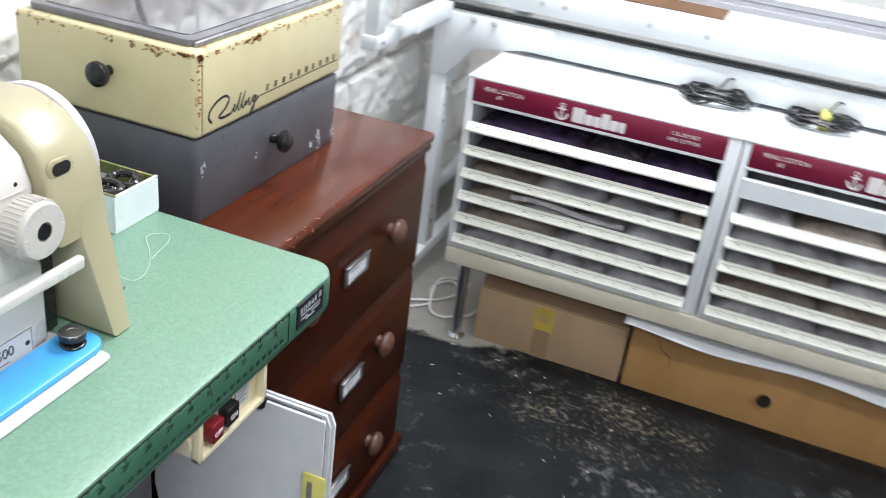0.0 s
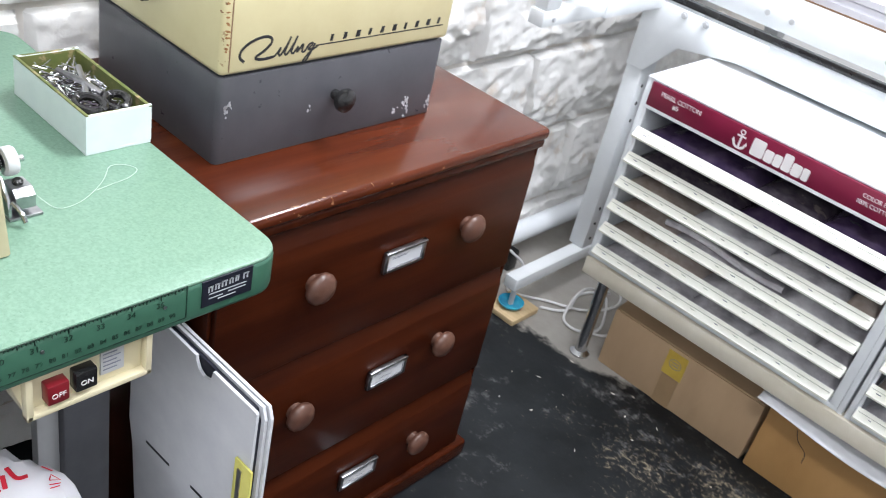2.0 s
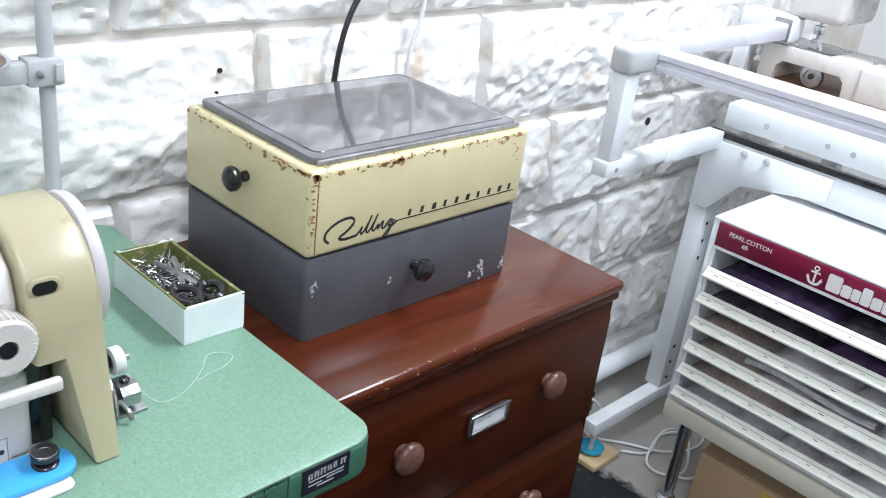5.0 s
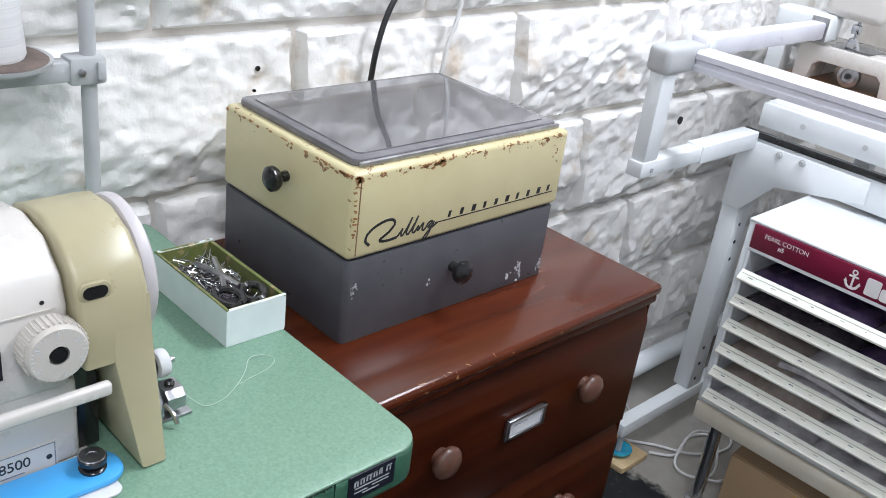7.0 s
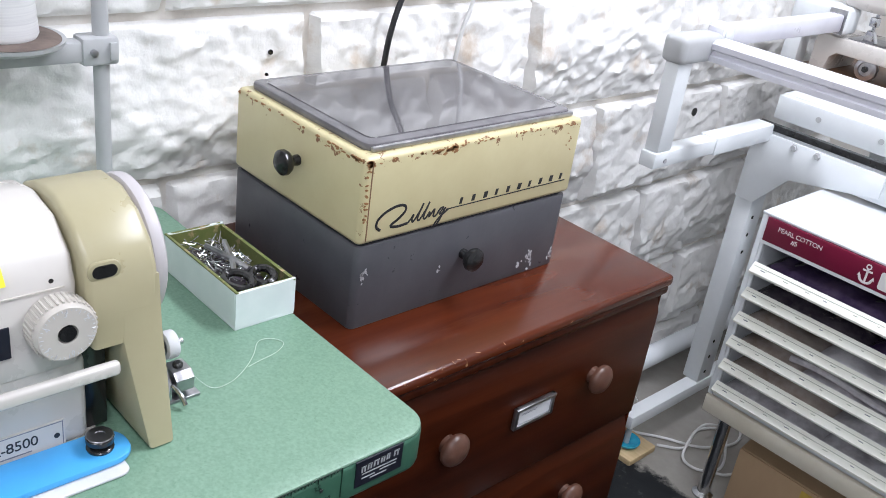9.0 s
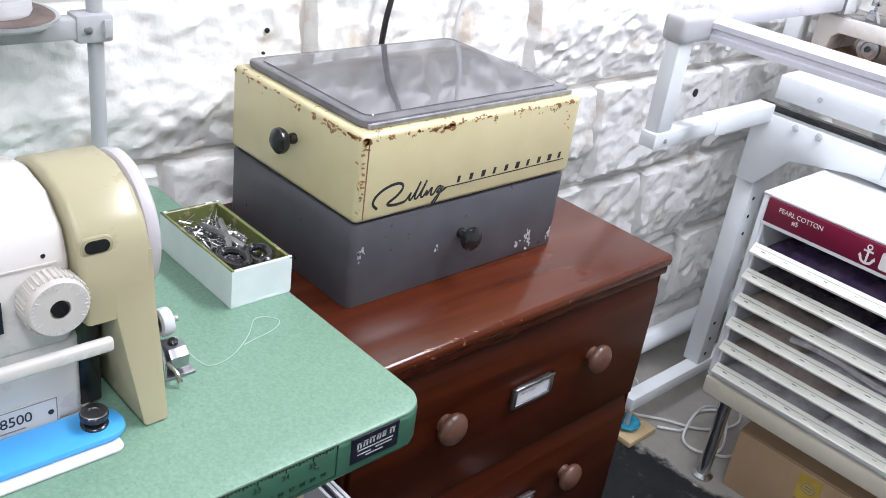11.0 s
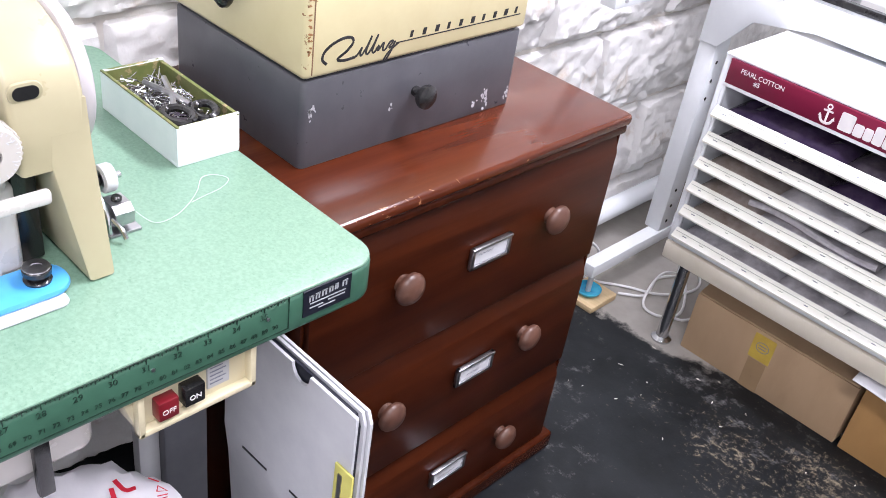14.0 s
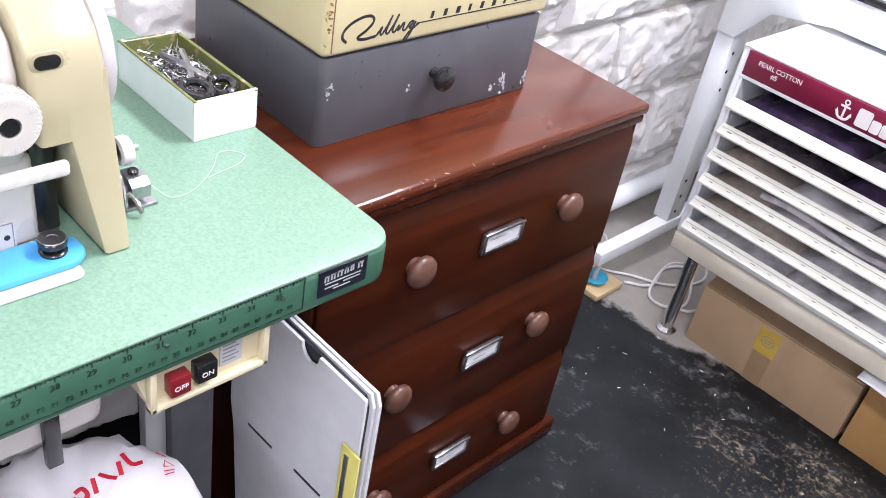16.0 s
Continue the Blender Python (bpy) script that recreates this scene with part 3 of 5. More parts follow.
def chest():
    t = thing("chest_of_drawers", (-0.200, DY0, 0), "dark mahogany three-drawer chest with scratched polished top", "chest of drawers")
    xb = -0.605
    part("side_panel", box(xb, DX - 0.006, DY0, DY0 + 0.006, 0.0, DTOP - 0.018, 0.002), M_CARCASS, t)
    part("side_panel", box(xb, DX - 0.006, DY1 - 0.006, DY1, 0.0, DTOP - 0.018, 0.002), M_CARCASS, t)
    part("back_panel", box(xb, xb + 0.006, DY0 + 0.018, DY1 - 0.018, 0.02, DTOP - 0.018, 0), M_CARCASS, t)
    part("top", box(xb - 0.004, -0.199, DY0 - 0.006, DY1 + 0.001, DTOP - 0.017, DTOP, 0.006, 3), M_TOPWOOD, t, "polished top with pale scratches along the edge")
    part("moulding", box(DX - 0.02, DX + 0.003, DY0 - 0.003, DY1 - 0.002, DTOP - 0.030, DTOP - 0.0165, 0.004, 3), M_CARCASS, t)
    part("plinth", box(DX - 0.03, DX + 0.008, DY0 - 0.006, DY1 + 0.016, 0.0, 0.036, 0.006, 3), M_CARCASS, t)
    for z in (0.411, 0.206):
        part("rail", box(DX - 0.04, DX - 0.014, DY0 + 0.0065, DY1 - 0.0065, z - 0.008, z + 0.004, 0.001), M_CARCASS, t)
    for z0, z1, zk, yl, zl, lab in ((0.4125, 0.6165, 0.527, 0.978, 0.502, [(0.014, 0.040, 0.019)]), (0.2075, 0.4085, 0.3245, 0.9935, 0.298, [(0.012, 0.058, 0.021), (0.022, 0.046, 0.012)]), (0.038, 0.2035, 0.121, 0.978, 0.105, [(0.012, 0.056, 0.020), (0.014, 0.05, 0.011)])):
        outline = [(DX - 0.022, z0), (DX - 0.002, z0), (DX, z0 + 0.003), (DX, z1 - 0.032), (DX - 0.0012, z1 - 0.027), (DX - 0.0088, z1 - 0.003), (DX - 0.010, z1), (DX - 0.022, z1)]
        d = part("drawer", prism([(a, b) for a, b in outline], 1, DY0 + 0.007, DY1 - 0.007, 0.0012), M_DRAWER, t, "drawer with bevelled mahogany front")
        rw = random.Random(int(z0 * 1000))
        yy = DY0 + 0.010
        while yy < DY1 - 0.03:
            ln = rw.uniform(0.008, 0.06)
            if rw.random() < 0.8:
                part("worn_edge", tube([(DX - 0.0094, yy, z1 - 0.0003), (DX - 0.0094, yy + ln / 2, z1 - 0.0001), (DX - 0.0094, min(yy + ln, DY1 - 0.010), z1 - 0.0003)], rw.uniform(0.0004, 0.0009), 5, 2), M_SCRATCH, d)
            yy += ln + rw.uniform(0.002, 0.03)
        turned_knob(d, DX, 0.868, zk)
        turned_knob(d, DX, 1.1345, zk)
        label_holder(d, yl, zl, 0.073, 0.032, lab)
    r = random.Random(7)
    for n in range(60):
        y, x = r.uniform(0.78, 1.24), r.uniform(-0.30, -0.215)
        if n < 26:
            y, x = r.uniform(0.80, 0.97), r.uniform(-0.245, -0.207)
        a, ln = r.uniform(-0.7, 0.7) + (1.57 if r.random() < 0.4 else 0), r.uniform(0.006, 0.028)
        z = DTOP - 0.0001
        pts = [(x, y, z), (x + ln * 0.5 * math.sin(a) + r.uniform(-.002, .002), y + ln * 0.5 * math.cos(a), z), (x + ln * math.sin(a), y + ln * math.cos(a), z)]
        part("scratch", tube(pts, r.uniform(0.0002, 0.0006), 4, 3, flat=2), M_SCRATCH, t)


M_SCRATCH = mat("bare_wood_scratch", (0.50, 0.27, 0.14), (0.36, 0.17, 0.08), rough=0.6, scale=60)
chest()

# ---- the two-tone cabinet on the chest ----
CX, CY0, CY1, CB, CSEAM, CT = -0.3105, 0.794, 1.137, 0.6455, 0.7495, 0.8510


def bakelite_knob(parent, at, way):
    prof = [(0.006, -0.002), (0.0065, 0.003), (0.0055, 0.008), (0.008, 0.011), (0.0125, 0.014), (0.0148, 0.018), (0.0142, 0.023), (0.009, 0.027), (0, 0.0282)]
    return part("knob", lathe(prof, at, way), M_BLACKKNOB, parent, "glossy black turned knob")


def cabinet():
    t = thing("drying_cabinet", (CX, CY0, CB), "vintage cream and grey enamelled metal salon cabinet with smoked lid", "salon cabinet")
    xb = -0.5575
    outer = rounded(xb, CX, CY0, CY1, 0.008, 5)
    body = part("base_drawer", prism(outer, 2, CB - 0.0004, CSEAM - 0.0015, 0.0018, 2), M_GREYCASE, t, "grey enamelled base with chipped corners")
    bakelite_knob(body, (CX, 0.958, 0.7035), (1, 0, 0))
    part("seam", prism(rounded(xb + 0.003, CX - 0.003, CY0 + 0.003, CY1 - 0.006, 0.008, 4), 2, CSEAM - 0.002, CSEAM + 0.003), M_BLACKINK, t)
    up = part("upper_case", prism(rounded(xb - 0.001, CX + 0.001, CY0 - 0.001, CY1 + 0.004, 0.007, 5), 2, CSEAM + 0.001, CT, 0.006, 3), M_CREAM, t, "cream enamelled case with rust chips along its edges")
    bakelite_knob(up, (-0.426, CY0 - 0.001, 0.807), (0, -1, 0))
    # panel joint at the front corner
    part("corner_joint", box(CX + 0.0004, CX + 0.0016, CY0 + 0.0085, CY0 + 0.0097, CSEAM + 0.006, CT - 0.004, 0), M_BROWNBOARD, up)
    lid = part("lid_rim", prism(rounded(xb + 0.006, CX - 0.014, CY0 + 0.012, CY1 - 0.004, 0.012, 5), 2, CT - 0.001, CT + 0.0085, 0.003, 2), M_LIDFRAME, t, "grey translucent plastic lid")
    part("lid_panel", prism(rounded(xb + 0.018, CX - 0.026, CY0 + 0.024, CY1 - 0.016, 0.010, 5), 2, CT + 0.008, CT + 0.0098, 0.0008, 1), M_LID, lid, "shiny smoked plastic panel")
    # highlight along the lid's front edge, added as a thin steel strip
    part("lid_glint", box(CX - 0.0145, CX - 0.0095, CY0 + 0.016, CY1 - 0.006, CT + 0.0005, CT + 0.0062, 0.0015), M_STEEL, lid, "thin steel strip standing for the highlight on the lid's front edge")
    r = random.Random(3)
    for cy, cz, n in ((0.8065, 0.7115, 18), (1.085, 0.669, 24), (1.128, 0.662, 14), (1.089, 0.658, 10), (1.066, 0.661, 5), (0.925, 0.69, 3)):
        bm = None
        for i in range(n):
            y, z, s = cy + r.gauss(0, 0.0032), cz + r.gauss(0, 0.0042), r.uniform(0.0006, 0.0021)
            pts = [(y + s * r.uniform(0.5, 1.2) * math.cos(a), z + s * r.uniform(0.6, 1.7) * math.sin(a)) for a in [k * 1.047 for k in range(6)]]
            bm = prism(pts, 0, CX - 0.0005, CX + 0.0004, bm=bm)
        part("paint_chip", bm, M_CHIP, body, "patch of bare chipped paint", smooth=False)
    # the maker's mark as a flowing stroke, an underline and small bars
    x = CX + 0.0012
    first = [(0.822, 0.764), (0.816, 0.770), (0.818, 0.778), (0.828, 0.785), (0.842, 0.789), (0.853, 0.788), (0.856, 0.782), (0.848, 0.774), (0.836, 0.767), (0.846, 0.764), (0.861, 0.765)]
    run = [(0.861, 0.765), (0.866, 0.770), (0.869, 0.774), (0.867, 0.768), (0.869, 0.765), (0.876, 0.774), (0.882, 0.785), (0.879, 0.778), (0.875, 0.768), (0.878, 0.765), (0.885, 0.774), (0.891, 0.785), (0.888, 0.778), (0.884, 0.768),
           (0.887, 0.765), (0.893, 0.772), (0.892, 0.766), (0.896, 0.770), (0.900, 0.774), (0.899, 0.766), (0.903, 0.7655), (0.909, 0.773), (0.914, 0.773), (0.908, 0.767), (0.913, 0.767), (0.917, 0.773), (0.911, 0.761), (0.905, 0.753), (0.902, 0.754), (0.909, 0.762), (0.922, 0.7700)]
    bm = None
    for stroke, r0 in ((first, 0.0018), (run, 0.0014)):
        bm = tube([(x, a, b) for a, b in stroke], r0, 6, 4, bm=bm, flat=0)
    part("script_mark", bm, M_BLACKINK, up, "black flowing script mark", smooth=False)
    part("underline", box(x - 0.0004, x + 0.0003, 0.918, 1.1255, 0.7695, 0.7707, 0), M_BLACKINK, up)
    for i in range(10):
        y = 0.938 + i * 0.0195
        bm = prism([(y, 0.7728), (y + 0.0040 + 0.0010 * (i % 3), 0.7728), (y + 0.0054 + 0.0010 * (i % 3), 0.7806), (y + 0.0014, 0.7806)], 0, x - 0.0004, x + 0.0003)
        part("mark_bar", bm, M_BLACKINK, up, smooth=False)
    # rust-brown chips: a patch on the front corner, a broken line under the lid and spots down the edge
    rr = random.Random(12)
    spots = [(0.7965 + abs(rr.gauss(0, 0.004)), CT - 0.004 - abs(rr.gauss(0, 0.006)), 1.6) for _ in range(14)]
    spots += [(0.797 + abs(rr.gauss(0, 0.0022)), rr.uniform(0.772, 0.832), 1.1) for _ in range(14)]
    spots += [(rr.gauss(0.905, 0.014), CT - 0.0045 - abs(rr.gauss(0, 0.003)), 1.7) for _ in range(18)]
    spots += [(rr.uniform(0.80, 1.13), CT - 0.003 - abs(rr.gauss(0, 0.0022)), 0.9) for _ in range(44)]
    spots += [(rr.gauss(1.118, 0.006), rr.uniform(0.812, 0.846), 0.8) for _ in range(7)]
    for y, z, k in spots:
        a, b = k * rr.uniform(0.0010, 0.0032), k * rr.uniform(0.0005, 0.0013)
        turn = rr.uniform(-0.6, 0.4)
        pts = []
        for q in range(7):
            u, v = a * rr.uniform(0.6, 1.2) * math.cos(q * 0.898), b * rr.uniform(0.6, 1.3) * math.sin(q * 0.898)
            pts.append((y + u * math.cos(turn) - v * math.sin(turn), min(CT - 0.0025, z + u * math.sin(turn) + v * math.cos(turn))))
        part("rust_chip", prism(pts, 0, CX + 0.0004, CX + 0.00135), M_RUST, up, smooth=False)
    for _ in range(34):
        xx = rr.uniform(xb + 0.006, CX - 0.010) if _ > 14 else CX - 0.004 - abs(rr.gauss(0, 0.02))
        z = CT - 0.003 - abs(rr.gauss(0, 0.0032))
        a, b = rr.uniform(0.0012, 0.0050), rr.uniform(0.0006, 0.0018)
        pts = [(xx + a * rr.uniform(0.6, 1.2) * math.cos(q * 0.898), min(CT - 0.0025, z + b * rr.uniform(0.6, 1.3) * math.sin(q * 0.898))) for q in range(7)]
        part("rust_chip", prism(pts, 1, CY0 - 0.00135, CY0 - 0.0004), M_RUST, up, smooth=False)


cabinet()

# ---- sewing table ----
TX0, TX1, TY0, TY1, TT, TB = -0.600, -0.081, -0.50, 0.709, 0.701, 0.660


def table():
    t = thing("sewing_table", (-0.33, 0.1, 0), "industrial sewing table with speckled green laminate top and grey steel legs", "table")
    top = part("tabletop", prism(rounded(TX0, TX1, TY0, TY1, 0.028, 7), 2, TB, TT - 0.0015, 0.006, 3), M_GREEN_EDGE, t, "thick rounded green tabletop edge")
    part("laminate", prism(rounded(TX0 + 0.001, TX1 - 0.001, TY0 + 0.001, TY1 - 0.001, 0.027, 7), 2, TT - 0.004, TT, 0.002, 2), M_GREEN, t, "pale green speckled laminate surface")
    xf = TX1 + 0.0004
    r = part("printed_ruler", box(xf - 0.001, xf + 0.0002, 0.30, 0.6085, 0.6995, 0.7000, 0), M_FADED, t, "measuring scale printed on the table edge")
    part("ruler_line", box(xf - 0.001, xf + 0.0002, 0.30, 0.6085, 0.668, 0.6686, 0), M_FADED, r)
    part("ruler_end", box(xf - 0.001, xf + 0.0002, 0.608, 0.6088, 0.668, 0.700, 0), M_FADED, r)
    y31, inch = 0.483, 0.0254
    for n in range(24, 36):
        y = y31 + (n - 31) * inch
        part("numeral", lettering(str(n), 0.0075, face_x(xf, y - 0.004, 0.688), 0.0002), M_FADED, r, smooth=False)
        bm = None
        for k in range(8):
            yy = y + k * inch / 8
            if yy < 0.606:
                bm = box(xf - 0.001, xf + 0.0002, yy, yy + 0.0005, 0.6996 - (0.005 if k == 0 else 0.0035 if k == 4 else 0.002), 0.6996, 0, bm=bm)
        part("ticks", bm, M_FADED, r, smooth=False)
    for cm in range(61, 91):
        y = y31 + (cm / 2.54 - 31) * inch
        if 0.30 < y < 0.60:
            part("numeral", lettering(str(cm), 0.0058, face_x(xf, y - 0.003, 0.6735), 0.0002), M_FADED, r, smooth=False)
    for y in (0.488, 0.588):
        part("nail", lathe([(0.0016, 0), (0.0016, 0.001), (0, 0.0013)], (xf, y, 0.687), (1, 0, 0), 8), M_STEEL, t)
    tag = part("maker_label", box(xf - 0.001, xf + 0.0006, 0.6225, 0.6725, 0.6725, 0.6985, 0), M_NAVY, t, "dark blue metal maker's label")
    bm = None
    for a, b, z, h in ((0.628, 0.6335, 0.6865, 0.006), (0.6345, 0.640, 0.687, 0.006), (0.641, 0.6475, 0.6875, 0.006), (0.6485, 0.6535, 0.688, 0.006), (0.6545, 0.6585, 0.6885, 0.006), (0.6625, 0.669, 0.6885, 0.006)):
        for q in range(2):
            bm = box(xf + 0.0003, xf + 0.0009, a + q * (b - a) * 0.55, a + q * (b - a) * 0.55 + 0.0016, z, z + h, 0, bm=bm)
        bm = box(xf + 0.0003, xf + 0.0009, a, b - 0.0006, z + h - 0.0013, z + h, 0, bm=bm)
    for a, b, z in ((0.629, 0.6665, 0.6838), (0.629, 0.643, 0.6795), (0.648, 0.666, 0.6805), (0.638, 0.656, 0.6765)):
        bm = box(xf + 0.0003, xf + 0.0009, a, b, z, z + 0.0011, 0, bm=bm)
    part("label_print", bm, M_SILVER, tag, smooth=False)
    # steel leg frame
    for y in (0.60, -0.42):
        part("leg", box(-0.345, -0.275, y, y + 0.055, 0.02, TB, 0.004), M_LEG, t, "dark grey steel upright")
        part("foot", box(-0.56, -0.10, y, y + 0.05, 0.0, 0.03, 0.006), M_LEG, t)
        part("head_plate", box(-0.52, -0.14, y + 0.005, y + 0.05, TB - 0.008, TB - 0.0005, 0.001), M_LEG, t)
    part("brace", prism([(-0.30, 0.30), (-0.285, 0.30), (-0.285, 0.62), (-0.30, 0.62)], 1, 0.575, 0.600, 0.002), M_GREYMETAL, t)
    part("cross_bar", box(-0.33, -0.30, -0.42, 0.62, 0.14, 0.18, 0.003), M_LEG, t)


table()


def switch_box():
    t = thing("switch_box", (-0.12, 0.523, 0.617), "ivory on-off switch box under the table edge", "switch")
    x = -0.086
    pts = [(0.466, 0.6615), (0.480, 0.617), (0.579, 0.617), (0.581, 0.6615)]
    part("body", prism(pts, 0, -0.15, x - 0.008, 0.002), M_SWITCH, t)
    bm = box(x - 0.009, x, 0.477, 0.5825, 0.6165, 0.6225, 0.0015)
    box(x - 0.009, x, 0.477, 0.483, 0.6165, 0.6615, 0.0015, bm=bm)
    box(x - 0.009, x, 0.5765, 0.5825, 0.6165, 0.6615, 0.0015, bm=bm)
    part("rim", bm, M_SWITCH, t)
    b1 = part("off_button", box(x - 0.009, x + 0.0025, 0.4925, 0.5100, 0.6275, 0.6465, 0.0015), M_RED, t, "red off button")
    part("lettering", lettering("OFF", 0.0068, face_x(x + 0.0027, 0.5012, 0.6335), 0.0002, align="CENTER"), M_BANNERINK, b1, smooth=False)
    b2 = part("on_button", box(x - 0.009, x + 0.0025, 0.5150, 0.5330, 0.6300, 0.6490, 0.0015), M_BLACKKNOB, t, "black on button")
    part("lettering", lettering("ON", 0.0068, face_x(x + 0.0027, 0.5240, 0.6360), 0.0002, align="CENTER"), M_BANNERINK, b2, smooth=False)
    lb = part("rating_label", box(x - 0.009, x - 0.006, 0.540, 0.560, 0.630, 0.655, 0), M_GREYMETAL, t, "small grey rating label")
    for i in range(5):
        part("label_bar", box(x - 0.0062, x - 0.0058, 0.542, 0.554 + 0.003 * (i % 2), 0.634 + i * 0.004, 0.6352 + i * 0.004, 0), M_PEN, lb)


switch_box()


# ---- sewing machine ----
def machine():
    t = thing("sewing_machine", (-0.27, 0.30, TT), "white industrial sewing machine with olive-cream belt cover", "sewing machine")
    part("bed", box(-0.372, -0.190, -0.02, 0.470, TT + 0.0005, TT + 0.004, 0.002), M_BODY, t)
    part("bed_edge", prism(rounded(-0.190, -0.163, 0.0, 0.471, 0.008, 4), 2, TT + 0.0003, TT + 0.0030, 0.0012), M_CARD, t, "white bed edge strip")
    part("front_tray", prism(rounded(-0.2135, -0.1735, 0.02, 0.481, 0.018, 6), 2, TT + 0.0031, TT + 0.0095, 0.0025), M_BLUE, t, "bright blue plastic tray strip")
    prof = [(-0.345, 0.778), (-0.216, 0.778), (-0.214, 0.846), (-0.222, 0.868), (-0.248, 0.888), (-0.285, 0.893), (-0.320, 0.886), (-0.342, 0.868), (-0.348, 0.840)]
    part("arm", prism(prof, 1, 0.0, 0.4560, 0.006, 3), M_BODY, t, "rounded white arm")
    part("pillar", prism([(-0.345, TT + 0.004), (-0.2165, TT + 0.004), (-0.2165, 0.782), (-0.345, 0.782)], 1, 0.30, 0.4605, 0.006, 3), M_BODY, t)
    part("arm_seam", box(-0.2155, -0.2130, 0.02, 0.446, 0.8455, 0.8468, 0), M_DIAL, t)
    part("oil_hole", lathe([(0.0018, 0), (0.0018, 0.0004), (0, 0.0004)], (-0.2138, 0.437, 0.853), (1, 0, 0), 10), M_BLACKKNOB, t)
    # the recess is not hollow: a solid black block stands for its shade
    dark = [(-0.335, TT + 0.004), (-0.226, TT + 0.004), (-0.226, 0.870), (-0.335, 0.870)]
    part("belt_recess_shade", prism(dark, 1, 0.4608, 0.4800, 0.002), M_BLACKKNOB, t)
    # belt cover: wide hood with a narrow leg to the table
    hood = [(-0.200, 0.812), (-0.203, 0.852), (-0.212, 0.872), (-0.232, 0.890), (-0.260, 0.9005), (-0.292, 0.899), (-0.320, 0.886), (-0.340, 0.862), (-0.348, 0.828), (-0.348, 0.795), (-0.199, 0.795)]
    cov = part("belt_cover", prism([(q, w - 0.004 * max(0, (w - 0.83) / 0.07)) for q, w in hood], 1, 0.4575, 0.5125, 0.005, 3), M_COVER, t, "olive-cream belt cover")
    leg = [(-0.180, TT + 0.0015), (-0.190, 0.760), (-0.1985, 0.800), (-0.2032, 0.845), (-0.300, 0.845), (-0.330, TT + 0.0015)]
    bm = prism(leg, 1, 0.4810, 0.5142, 0.003, 2)
    for v in bm.verts:
        if v.co.y < 0.50 and v.co.z < 0.795:
            v.co.y += 0.012 * (0.795 - v.co.z) / 0.094
    part("cover_leg", bm, M_COVER, cov)
    part("slot_rim", prism(rounded(0.4590, 0.4835, 0.8490, 0.8645, 0.0070, 5), 0, -0.2065, -0.2030, 0.001), M_COVER, cov)
    part("slot", prism(rounded(0.4620, 0.4805, 0.8520, 0.8620, 0.0049, 5), 0, -0.2040, -0.2022), M_BLACKKNOB, cov, "dark oval slot")
    wheel = [(0.020, 0.0), (0.054, 0.0), (0.0585, 0.003), (0.0595, 0.007), (0.0585, 0.012), (0.055, 0.0145), (0.030, 0.013), (0.018, 0.017), (0.0, 0.018)]
    part("handwheel", lathe(wheel, (-0.272, 0.5130, 0.836), (0, 1, 0), 48), M_WHEEL, t, "pale lilac-grey handwheel")
    # stitch dial
    DYC, DZC, DR = 0.4385, 0.8205, 0.0232
    dial = [(DR * 0.9, 0.0), (DR * 0.98, 0.002), (DR, 0.012), (DR * 0.95, 0.0215), (DR * 0.9, 0.0235), (0.0075, 0.024), (0.007, 0.020), (0, 0.020)]
    d = part("stitch_dial", lathe(dial, (-0.2155, DYC, DZC), (1, 0, 0), 40), M_DIAL, t, "beige ribbed stitch dial")
    part("dial_bore", lathe([(0.0062, 0.0), (0.0062, 0.0042), (0, 0.0042)], (-0.1955, DYC, DZC), (1, 0, 0), 18), M_BLACKKNOB, d)
    for i in range(36):
        a = 2 * math.pi * i / 36
        p0 = (-0.2115, DYC + DR * math.cos(a), DZC + DR * math.sin(a))
        part("rib", rod(p0, (-0.1965, p0[1], p0[2]), 0.0009, seg=6), M_DIAL, d)
        q = 0.0185 if i % 3 else 0.0170
        r0 = (-0.1917, DYC + q * math.cos(a), DZC + q * math.sin(a))
        r1 = (-0.1917, DYC + 0.0200 * math.cos(a), DZC + 0.0200 * math.sin(a))
        part("dial_mark", rod(r0, r1, 0.00035, seg=4), M_CARD, d)
    for i, ch in enumerate("012345"):
        a = radians(-80 + i * 58)
        m = face_x(-0.1914, DYC + 0.0145 * math.cos(a), DZC + 0.0145 * math.sin(a), math.degrees(a) - 90)
        part("numeral", lettering(ch, 0.0058, m, 0.0001, align="CENTER"), M_CARD, d, smooth=False)
    part("feed_lever", prism([(-0.1975, 0.7735), (-0.1895, 0.7735), (-0.1895, 0.785), (-0.1975, 0.785)], 1, 0.10, 0.476, 0.003, 3), M_BODY, t, "white feed lever bar")
    pl = part("name_plate", box(-0.2165, -0.2154, 0.360, 0.4415, 0.706, 0.7305, 0), M_BODY, t, "silver-white model plate")
    part("plate_line", box(-0.2156, -0.2151, 0.362, 0.4400, 0.7290, 0.7297, 0), M_PEN, pl)
    part("plate_line", box(-0.2156, -0.2151, 0.4393, 0.4400, 0.708, 0.7297, 0), M_PEN, pl)
    part("lettering", lettering("DDL-8500", 0.0125, face_x(-0.2152, 0.3695, 0.7155), 0.0002, 0.95), M_BLACKINK, pl, smooth=False)
    part("plate_bar", box(-0.2156, -0.2151, 0.378, 0.416, 0.7105, 0.7115, 0), M_PEN, pl)
    part("plate_dot", lathe([(0.0023, 0), (0.0023, 0.0004), (0, 0.0004)], (-0.2155, 0.4350, 0.7175), (1, 0, 0), 12), M_BLACKINK, pl)
